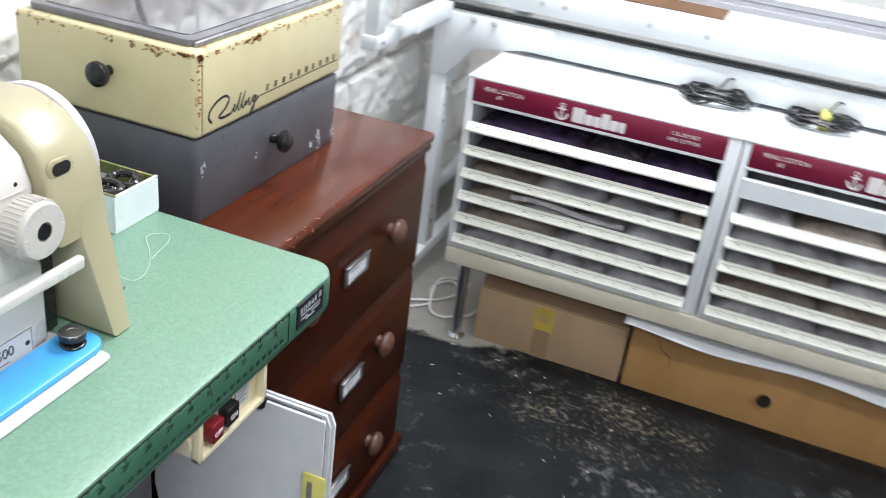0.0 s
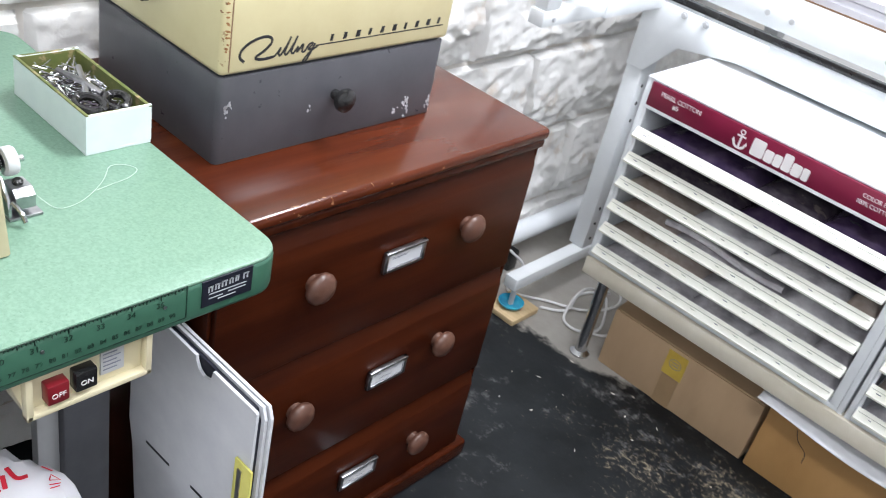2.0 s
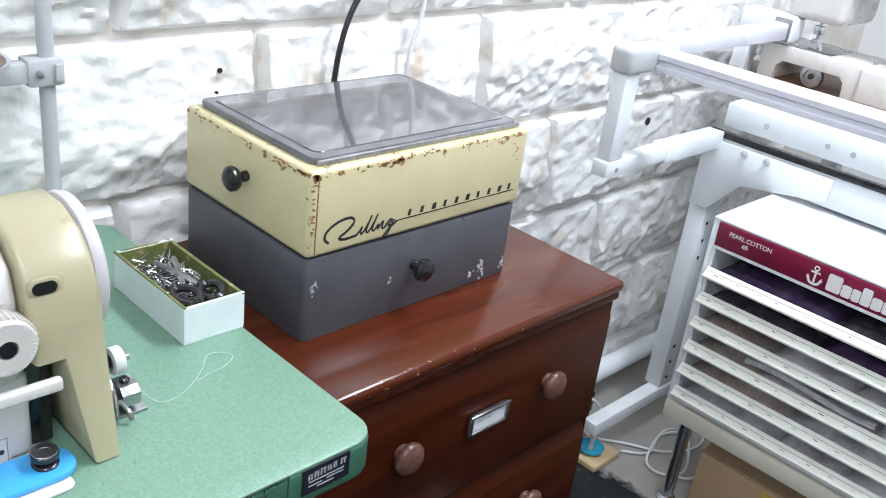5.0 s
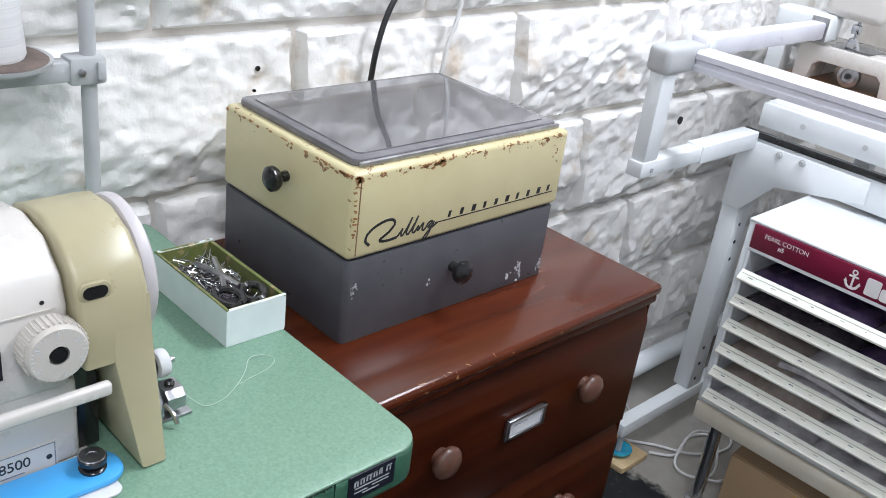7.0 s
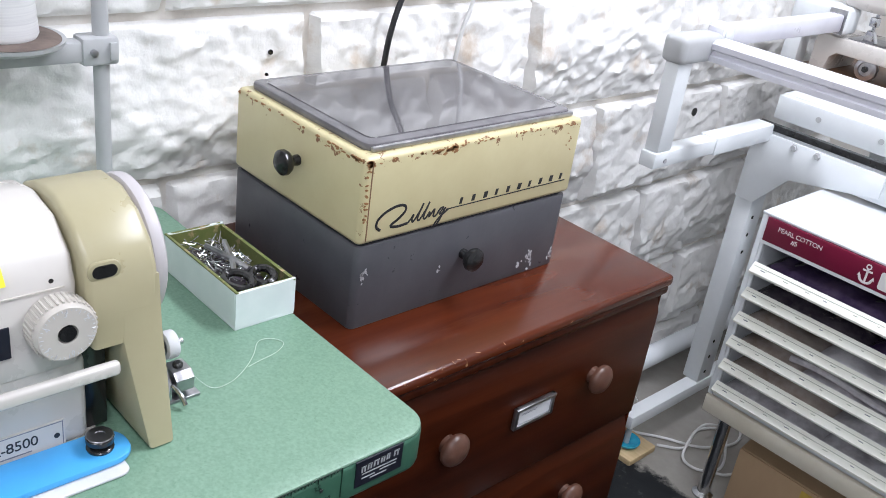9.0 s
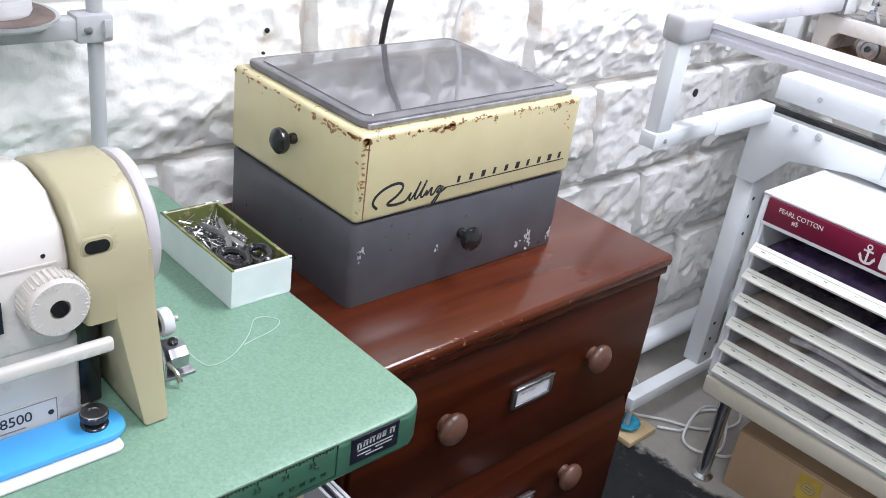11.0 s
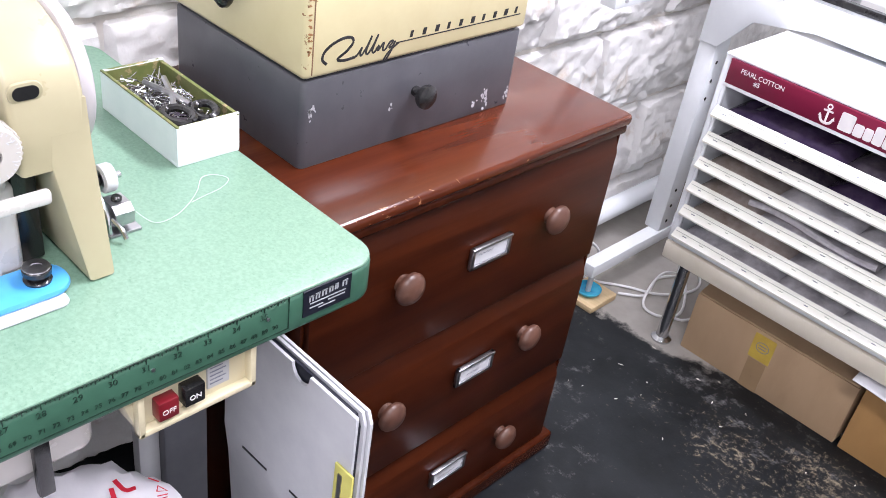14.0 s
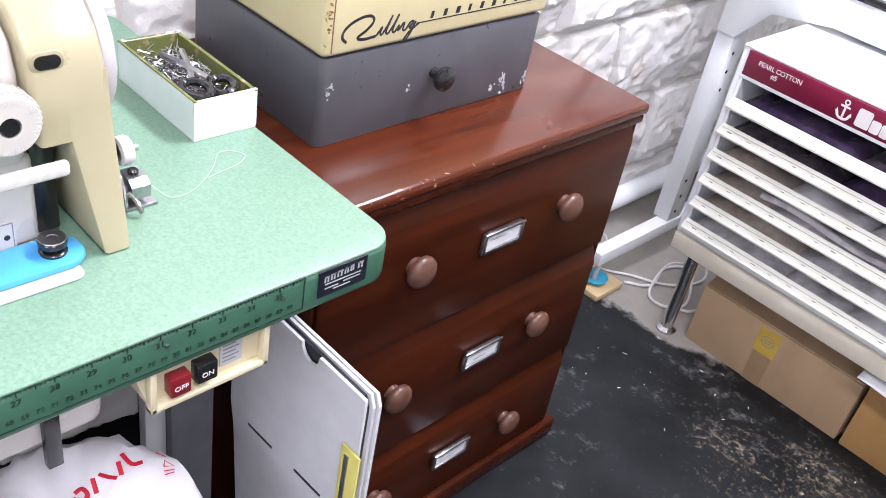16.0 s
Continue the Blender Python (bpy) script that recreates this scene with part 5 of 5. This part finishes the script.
# ---- quilting frame ----
def quilting_frame():
    t = thing("quilting_table", (0.3, 1.95, 0), "white steel quilting table with aluminium rails", "quilting table")
    X = -0.440
    part("foot_bar", box(X - 0.010, X + 0.022, 1.667, 2.70, 0.066, 0.096, 0.003), M_FRAME, t)
    part("post", box(X - 0.020, X + 0.020, 1.905, 1.960, 0.096, 0.690, 0.004), M_FRAME, t)
    part("levelling_foot", rod((X + 0.008, 1.690, 0.0178), (X + 0.008, 1.690, 0.0665), 0.006), M_GREYMETAL, t)
    part("levelling_foot", rod((X + 0.008, 2.66, 0.0), (X + 0.008, 2.66, 0.0665), 0.012), M_GREYMETAL, t)
    part("post", box(X - 0.020, X + 0.020, 2.54, 2.59, 0.096, 0.690, 0.004), M_FRAME, t)
    for z in (0.50, 0.46, 0.42, 0.16, 0.20, 0.12):
        part("hole", rod((X + 0.0195, 1.925, z), (X + 0.0206, 1.925, z), 0.004, seg=12), M_BLACKKNOB, t)
    part("gusset", prism([(X - 0.018, 0.540), (X + 0.022, 0.540), (X + 0.080, 0.610), (X + 0.25, 0.640), (X + 0.25, 0.684), (X - 0.018, 0.684)], 1, 1.898, 1.9045, 0.001), M_FRAME, t)
    part("front_beam", box(X - 0.018, 1.70, 1.905, 1.945, 0.628, 0.690, 0.003), M_FRAME, t)
    part("black_strip", box(X - 0.015, 1.70, 1.900, 1.914, 0.6905, 0.703, 0.001), M_BLACKKNOB, t, "black rubber strip")
    part("track_plate", box(X - 0.010, 1.70, 1.945, 1.962, 0.703, 0.750, 0.002), M_FRAME, t)
    part("deck", box(X - 0.010, 1.70, 1.962, 2.55, 0.744, 0.752, 0.002), M_FRAME, t)
    part("rear_beam", box(X - 0.018, 1.70, 2.551, 2.585, 0.628, 0.744, 0.003), M_FRAME, t)
    for xx, yy, zz in ((X + 0.0205, 1.921, 0.603), (X + 0.0205, 1.921, 0.553)):
        part("nut", lathe([(0.0075, 0), (0.0075, 0.002), (0.005, 0.0025), (0.005, 0.006), (0, 0.006)], (xx, yy, zz), (1, 0, 0), 6), M_GREYMETAL, t)
    for xx in (X + 0.072, X + 0.120):
        part("nut", lathe([(0.0075, 0), (0.0075, 0.002), (0.005, 0.0025), (0.005, 0.006), (0, 0.006)], (xx, 1.8975, 0.675), (0, -1, 0), 6), M_GREYMETAL, t)
    for xx in (-0.36, -0.235, -0.185, 0.0, 0.12):
        part("slot", lathe([(0.0055, 0), (0.0055, 0.001), (0, 0.001)], (xx, 1.9445, 0.728), (0, -1, 0), 12), M_GREYMETAL, t)
    # cantilever arm, upright and corner that hold the top rails
    part("arm", box(X - 0.016, X + 0.016, 1.515, 1.905, 0.672, 0.700, 0.003), M_FRAME, t)
    part("arm_sleeve", box(X - 0.019, X + 0.019, 1.70, 1.905, 0.669, 0.703, 0.003), M_FRAME, t)
    part("upright", box(X - 0.014, X + 0.014, 1.520, 1.560, 0.7003, 0.858, 0.003), M_FRAME, t)
    part("corner", box(X - 0.022, X + 0.022, 1.512, 1.625, 0.852, 0.898, 0.010, 3), M_GREYMETAL, t, "moulded grey corner joint")
    bar = [(1.588, 0.856), (1.588, 0.865), (1.592, 0.867), (1.592, 0.874), (1.588, 0.876), (1.588, 0.885), (1.597, 0.891), (1.626, 0.891), (1.630, 0.886), (1.630, 0.856)]
    part("front_rail", prism(bar, 0, X + 0.022, 1.70, 0.0012), M_ALU, t, "ribbed white aluminium rail")
    part("side_rail", box(X - 0.016, X + 0.016, 1.625, 2.065, 0.872, 0.906, 0.005), M_ALU, t)
    part("side_joint", box(X - 0.02, X + 0.02, 1.630, 1.660, 0.867, 0.911, 0.008), M_FRAME, t)
    part("end_plate", box(X - 0.018, X + 0.018, 2.0655, 2.0695, 0.867, 0.914, 0.001), M_STEEL, t)
    part("rear_corner", box(X - 0.10, X + 0.02, 2.070, 2.130, 0.864, 0.919, 0.010, 3), M_FRAME, t)
    part("rear_upright", box(X - 0.10, X - 0.065, 2.08, 2.12, 0.7525, 0.866, 0.003), M_FRAME, t)
    for z in (0.672, 0.845):
        part("bolt", lathe([(0.004, 0), (0.004, 0.004), (0, 0.004)], (X + 0.014, 1.545, z + 0.012), (1, 0, 0), 10), M_STEEL, t)


quilting_frame()


def frame_machine():
    t = thing("quilting_machine", (-0.10, 2.16, 0.7525), "white domestic sewing machine on a brown board carriage", "sewing machine")
    z = 0.786
    DXM, DYM = -0.180, 0.06
    part("board", box(-0.325, 0.32, 1.965, 2.32, z - 0.0335, z, 0.002), M_BROWNBOARD, t, "brown hardboard carriage")
    prof = [(-0.300, z), (-0.268, z), (-0.262, z + 0.030), (-0.25, z + 0.040), (-0.13, z + 0.040), (-0.12, z + 0.03), (-0.117, z), (-0.09, z), (-0.09, z + 0.066), (-0.105, z + 0.072), (-0.288, z + 0.072), (-0.300, z + 0.062)]
    part("free_arm", prism(prof, 1, 2.03, 2.17, 0.003), M_BODY, t)
    hook = part("hook", lathe([(0.022, 0), (0.024, 0.006), (0.022, 0.012), (0.014, 0.014), (0.013, 0.010), (0, 0.010)], (-0.185, 2.045, z + 0.026), (0, -1, 0), 28), M_STEEL, t, "round steel bobbin hook")
    part("bobbin", lathe([(0.006, 0), (0.006, 0.006), (0, 0.006)], (-0.185, 2.036, z + 0.026), (0, -1, 0), 12), M_BLACKKNOB, hook)
    part("bed", box(-0.09, 0.30, 2.02, 2.20, z, z + 0.072, 0.008, 3), M_BODY, t)
    part("column", box(0.16, 0.29, 2.03, 2.19, z + 0.070, z + 0.24, 0.02, 3), M_BODY, t)
    part("arm", box(-0.27, 0.29, 2.03, 2.19, z + 0.20, z + 0.32, 0.025, 3), M_BODY, t)
    part("head", box(-0.272, -0.15, 2.028, 2.192, z + 0.130, z + 0.30, 0.018, 3), M_BODY, t)
    part("presser_bar", rod((-0.205, 2.06, z + 0.075), (-0.205, 2.06, z + 0.135), 0.0035), M_CHROME, t)
    part("needle_clamp", box(-0.214, -0.198, 2.050, 2.066, z + 0.104, z + 0.122, 0.002), M_CHROME, t)
    part("presser_foot", prism([(-0.216, z + 0.074), (-0.190, z + 0.074), (-0.192, z + 0.080), (-0.200, z + 0.095), (-0.212, z + 0.095)], 1, 2.05, 2.064, 0.001), M_CHROME, t)
    part("needle_plate", box(-0.24, -0.16, 2.04, 2.12, z + 0.0722, z + 0.0736, 0.0004), M_STEEL, t)
    t.matrix_basis = Matrix.Translation((DXM, DYM, 0)) @ t.matrix_basis


frame_machine()


# ---- under the shelf and on the floor ----
def carton():
    t = thing("cardboard_box", (-0.04, 1.86, 0), "brown corrugated cardboard box with yellow sticker, lid ajar", "box")
    x0, x1, y0, y1, h = -0.212, 0.128, 1.726, 1.99, 0.135
    for n, (a, b, c, d) in enumerate(((x0, x1, y0, y0 + 0.005), (x0, x1, y1 - 0.005, y1), (x0, x0 + 0.005, y0 + 0.005, y1 - 0.005), (x1 - 0.005, x1, y0 + 0.005, y1 - 0.005))):
        part("panel", box(a, b, c, d, 0.0, h - 0.002 * (n > 1), 0.002), M_CARTON, t)
    part("bottom", box(x0 + 0.005, x1 - 0.005, y0 + 0.005, y1 - 0.005, 0.0, 0.004, 0), M_CARTON, t)
    part("flap", prism([(y0 + 0.001, h + 0.0005), (y0 + 0.13, h + 0.026), (y0 + 0.13, h + 0.030), (y0 + 0.001, h + 0.0045)], 0, x0 + 0.002, x1 - 0.002, 0.001), M_CARTON, t)
    part("flap", prism([(y1 - 0.001, h + 0.0005), (y1 - 0.13, h + 0.012), (y1 - 0.13, h + 0.016), (y1 - 0.001, h + 0.0045)], 0, x0 + 0.002, x1 - 0.002, 0.001), M_CARTON, t)
    s = part("sticker", box(-0.078, -0.034, y0 - 0.0012, y0 - 0.0002, 0.072, 0.128, 0), M_YELLOW, t, "yellow round-marked sticker")
    part("sticker_ring", tube([(-0.056 + 0.013 * math.cos(k * math.pi / 8), y0 - 0.0013, 0.102 + 0.011 * math.sin(k * math.pi / 8)) for k in range(17)], 0.0009, 5, 0, flat=1), M_PEN, s)
    for z in (0.104, 0.098):
        part("sticker_bar", box(-0.064, -0.048, y0 - 0.0016, y0 - 0.0011, z, z + 0.002, 0), M_PEN, s)
    part("tape", box(-0.075, -0.037, y0 - 0.0009, y0 - 0.0001, 0.0, 0.070, 0), M_TAPE, t, "strip of brown parcel tape")


carton()


def tan_drawer():
    t = thing("drawer_box", (0.47, 1.86, 0), "tan wooden drawer box with dark knob, pushed under a shelf", "drawer box")
    x0, x1, y0 = 0.137, 0.84, 1.724
    part("front", box(x0, x1, y0, y0 + 0.016, 0.0, 0.158, 0.003), M_CARTON2, t)
    part("side_panel", box(x0, x0 + 0.012, y0 + 0.016, 2.02, 0.0, 0.150, 0.002), M_CARTON2, t)
    part("side_panel", box(x1 - 0.012, x1, y0 + 0.016, 2.02, 0.0, 0.150, 0.002), M_CARTON2, t)
    part("top", box(x0 + 0.012, x1 - 0.012, y0 + 0.016, 2.02, 0.140, 0.149, 0.001), M_CARTON2, t)
    part("knob", lathe([(0.006, 0), (0.006, 0.006), (0.013, 0.010), (0.015, 0.015), (0.012, 0.020), (0, 0.021)], (0.430, y0, 0.076), (0, -1, 0)), M_BLACKKNOB, t, "dark round knob")
    part("pencil_mark", tube([(0.195, y0 - 0.0002, 0.135), (0.205, y0 - 0.0002, 0.115), (0.225, y0 - 0.0002, 0.10), (0.228, y0 - 0.0002, 0.078)], 0.0008, 5, 6, flat=1), M_BLACKINK, t)


tan_drawer()
b = bmesh.new()
bmesh.ops.create_grid(b, x_segments=40, y_segments=6, size=0.5)
for v in b.verts:
    u, q = v.co.x, v.co.y
    v.co = Vector((0.40 + u * 0.56, 1.705 + q * 0.05 - 0.012 * (0.5 - u), 0.188 - 0.022 * (0.5 - q) * (0.4 + 0.6 * (u + 0.5)) + 0.006 * math.sin(u * 9)))
ob = solo("paper_sheet", b, M_CARD, "curled white plastic sheet hanging under the shelf", "sheet")
ob.modifiers.new("thickness", "SOLIDIFY").thickness = 0.0012

solo("pine_offcut", prism(rounded(-0.468, -0.388, 1.648, 1.740, 0.004, 2), 2, 0.0, 0.014, 0.002), M_PINE, "small raw pine offcut on the floor", "wood block")
solo("glass_dish", lathe([(0.0, 0.0142), (0.020, 0.0142), (0.027, 0.019), (0.029, 0.025), (0.027, 0.0255), (0.024, 0.021), (0.016, 0.018), (0, 0.0175)], (-0.432, 1.690, 0), (0, 0, 1), 32), M_CYAN, "small bright blue glass dish on a pine offcut", "dish")
solo("wall_pipe", rod((-0.565, 1.72, 0.075), (-0.565, 3.0, 0.075), 0.024, seg=28, bev=0.006), M_CABWHITE, "white plastic pipe along the wall foot", "pipe")
solo("pipe_bracket", box(-0.60, -0.53, 1.80, 1.83, 0.0, 0.052, 0.004), M_BLACKKNOB, "black pipe support on the floor", "bracket")
for pts in (
    [(-0.50, 1.74, 0.10), (-0.475, 1.77, 0.06), (-0.48, 1.74, 0.006), (-0.40, 1.79, 0.006), (-0.33, 1.84, 0.006), (-0.30, 1.93, 0.006), (-0.36, 2.02, 0.006)],
    [(-0.395, 1.755, 0.006), (-0.355, 1.800, 0.006), (-0.375, 1.88, 0.006), (-0.34, 1.93, 0.006), (-0.29, 1.86, 0.006), (-0.27, 1.80, 0.006), (-0.30, 1.76, 0.006), (-0.34, 1.77, 0.012), (-0.35, 1.84, 0.05), (-0.34, 1.95, 0.006)],
    [(-0.28, 1.78, 0.006), (-0.25, 1.80, 0.006), (-0.24, 1.86, 0.006), (-0.26, 1.92, 0.03), (-0.27, 1.95, 0.12)],
):
    solo("floor_cable", tube(pts, 0.0030, 8, 8), M_CABLE, "white electrical cable looped on the concrete floor", "cable", "floor cables")
solo("power_cord", tube([(-0.600, 1.060, 0.66), (-0.602, 1.052, 0.80), (-0.600, 1.053, 0.85), (-0.598, 1.057, 0.89), (-0.597, 1.070, 0.935), (-0.600, 1.105, 1.00), (-0.60, 1.12, 1.10), (-0.605, 1.12, 1.4)], 0.0042, 10, 8), M_BLACKCABLE, "black power cord hanging down the wall", "cord")
solo("power_cord", tube([(-0.602, 1.200, 0.66), (-0.606, 1.194, 0.80), (-0.604, 1.195, 0.85), (-0.603, 1.200, 0.885), (-0.602, 1.214, 0.94), (-0.605, 1.22, 1.10), (-0.605, 1.22, 1.4)], 0.0034, 10, 8), M_CABLE, "white cord hanging down the wall", "cord")
for y, z in ((0.882, 0.866), (0.877, 0.836)):
    solo("wall_plug", lathe([(0.0034, 0), (0.0034, 0.002), (0, 0.002)], (-0.626, y, z), (1, 0, 0), 12), M_BLACKKNOB, "old screw plug in the block wall", "wall plug", "wall plugs")
solo("wall_hole", lathe([(0.009, 0), (0.009, 0.002), (0, 0.002)], (-0.624, 1.946, 0.656), (1, 0, 0), 16), M_BLACKKNOB, "round dark hole in the block wall", "hole")


# ---- below the table ----
def folder():
    t = thing("folded_board", (-0.19, 0.705, 0), "white folded plastic project board standing on its edge", "board")

    def sheet(y, x0, x1, h, notch):
        pts = [(x0 + 0.03, 0.0), (x1, 0.0), (x1, h - (0.002 if notch else 0.014)), (x1 - (0.001 if notch else 0.006), h)]
        if notch:
            nx = -0.168
            pts += [(nx + 0.016, h), (nx + 0.014, h - 0.010), (nx + 0.008, h - 0.016), (nx, h - 0.018), (nx - 0.008, h - 0.014), (nx - 0.013, h - 0.006), (nx - 0.014, h)]
        pts += [(x0, h), (x0 - 0.004, 0.33), (x0 + 0.004, 0.29)]
        return prism(pts, 1, y, y + 0.0035)
    for y, x1, n, h in ((0.696, -0.079, True, 0.513), (0.7055, -0.0765, False, 0.514), (0.7105, -0.0735, False, 0.515)):
        part("panel", sheet(y, -0.300, x1, h, n), M_CARD, t, smooth=False)
    part("inner_sheet", sheet(0.7010, -0.29, -0.081, 0.5110, False), M_NAVY, t, "dark blue inner sheet", smooth=False)
    part("edge_strip", box(-0.100, -0.0720, 0.6925, 0.6955, 0.12, 0.438, 0.001), M_LIME, t, "yellow-green edge strip")
    part("edge_tab", box(-0.093, -0.087, 0.6912, 0.6924, 0.12, 0.428, 0), M_STEEL, t)
    for x, z in ((-0.2415, 0.3195), (-0.150, 0.3255)):
        part("slit", prism([(x - 0.024, z - 0.0025), (x - 0.024, z + 0.0005), (x + 0.024, z + 0.0025), (x + 0.024, z - 0.0005)], 1, 0.6952, 0.6964), M_BLACKINK, t, smooth=False)


folder()


def bin_bag():
    t = thing("waste_bin", (-0.145, 0.445, 0), "waste bin lined with a white printed carrier bag", "waste bin")
    cx, cy, R, top = -0.150, 0.440, 0.112, 0.440
    part("bin", lathe([(0.08, 0.0), (0.085, 0.004), (0.102, top - 0.02), (0.102, top - 0.016), (0.095, top - 0.02), (0.078, 0.02), (0, 0.02)], (cx, cy, 0), (0, 0, 1), 32), M_GREYMETAL, t)
    b = bmesh.new()
    prof = [(0.110, 0.16), (0.117, 0.26), (0.119, 0.36), (0.115, top - 0.022), (0.105, top + 0.002), (0.092, top + 0.010), (0.075, top + 0.008), (0.055, top), (0.030, top - 0.010), (0.006, top - 0.014)]
    seg, rings = 72, []
    for k, (r, z) in enumerate(prof):
        ring = []
        for i in range(seg):
            a = 2 * math.pi * i / seg
            q = noise.fractal(Vector((math.cos(a) * 4, math.sin(a) * 4, k * 0.35)), 0.9, 2.0, 4)
            w = noise.noise(Vector((math.cos(a) * 15, math.sin(a) * 15, k * 0.12))) + 0.8 * noise.noise(Vector((math.cos(a) * 31, math.sin(a) * 31, k * 0.5)))
            rr = r + 0.006 * q + 0.0030 * w
            ring.append(b.verts.new((cx + rr * math.cos(a), cy + rr * math.sin(a), z + 0.010 * noise.noise(Vector((math.cos(a) * 2, math.sin(a) * 2, 5))) + 0.0030 * w)))
        rings.append(ring)
    for p, q in zip(rings, rings[1:]):
        for i in range(seg):
            b.faces.new((p[i], p[(i + 1) % seg], q[(i + 1) % seg], q[i]))
    b.faces.new(rings[-1])
    bag = part("bag", b, M_BAG, t, "crumpled white carrier bag with red print")

    def on_bag(u, v):
        """A place on the bag's top: u along the print, v up the letters."""
        x, y = -0.172 - 0.022 * v - 0.008 * math.sin(2.6 * u), 0.436 + 0.078 * u
        d = math.hypot(x - cx, y - cy)
        k = max(n for n in range(len(prof)) if prof[n][0] >= d) if d < 0.105 else 4
        r0, z0 = prof[k]
        r1, z1 = prof[min(k + 1, len(prof) - 1)]
        z = z0 + (z1 - z0) * ((r0 - d) / (r0 - r1) if r0 > r1 else 0)
        return (x, y, z + 0.0045)
    strokes = [[(-0.1, 0.2), (0.00, -0.1), (0.10, 0.4)], [(0.20, 0.5), (0.22, -0.2), (0.25, -0.8)], [(0.24, 0.6), (0.33, 0.55), (0.35, 0.2), (0.27, 0.05)], [(0.44, 0.0), (0.48, 0.6)], [(0.56, 0.6), (0.63, 0.25), (0.70, 0.0)], [(0.76, 0.0), (0.80, 0.6)], [(0.88, 0.9), (0.91, 0.2), (1.02, 0.1)]]
    for st in strokes:
        part("print_stroke", tube([on_bag(u, v) for u, v in st], 0.0024, 6, 5, flat=2), M_BAGRED, bag)
    for st in ([(1.18, -0.5), (1.30, -0.5), (1.24, -0.15), (1.18, -0.5)], [(1.15, -0.75), (1.27, -0.75)], [(1.13, -0.95), (1.24, -0.95)], [(1.22, 0.5), (1.30, 0.2)]):
        part("print_stroke", tube([on_bag(u, v) for u, v in st], 0.0007, 5, 0, flat=2), M_BAGRED, bag)


bin_bag()


def motor():
    t = thing("machine_motor", (-0.33, 0.38, 0.50), "beige clutch motor hung under the sewing table", "motor")
    part("housing", lathe([(0.0, 0.0), (0.05, 0.0), (0.058, 0.006), (0.060, 0.02), (0.060, 0.15), (0.05, 0.158), (0, 0.158)], (-0.345, 0.36, 0.565), (0, 1, 0), 32), M_BODY, t)
    part("bracket", box(-0.375, -0.315, 0.38, 0.46, 0.61, TB - 0.0005, 0.003), M_LEG, t)
    part("control_box", box(-0.30, -0.185, 0.24, 0.488, 0.518, 0.602, 0.014, 3), M_BODY, t, "off-white control box")
    part("lever", box(-0.1855, -0.176, 0.430, 0.444, 0.500, 0.590, 0.002), M_BLACKKNOB, t)
    part("bracket", box(-0.26, -0.24, 0.36, 0.38, 0.60, TB - 0.0005, 0.001), M_LEG, t)


motor()

rf = random.Random(17)
bm = None
for n in range(34):
    x, y = rf.gauss(0.05, 0.20), rf.gauss(1.48, 0.13)
    if n < 16:
        x, y = rf.uniform(-0.30, 0.5), rf.uniform(1.1, 1.68)
    if not (-0.17 < x < 0.9 and y < 1.70) and not (1.30 < y < 1.68 and -0.36 < x):
        continue
    s, a = rf.uniform(0.0007, 0.0022), rf.uniform(0, 3.14)
    ln = s * rf.uniform(1.0, 3.2)
    pts = [(x + ln * math.cos(a), y + ln * math.sin(a)), (x - s * 0.5 * math.sin(a), y + s * 0.5 * math.cos(a)), (x - ln * math.cos(a), y - ln * math.sin(a)), (x + s * 0.6 * math.sin(a), y - s * 0.6 * math.cos(a))]
    bm = prism(pts, 2, 0.0002, rf.uniform(0.0008, 0.0016), bm=bm)
solo("floor_debris", bm, M_DEBRIS, "scattered pale chips and lint on the black floor", "debris", kind="stuff", smooth=False)
lay_blocks()
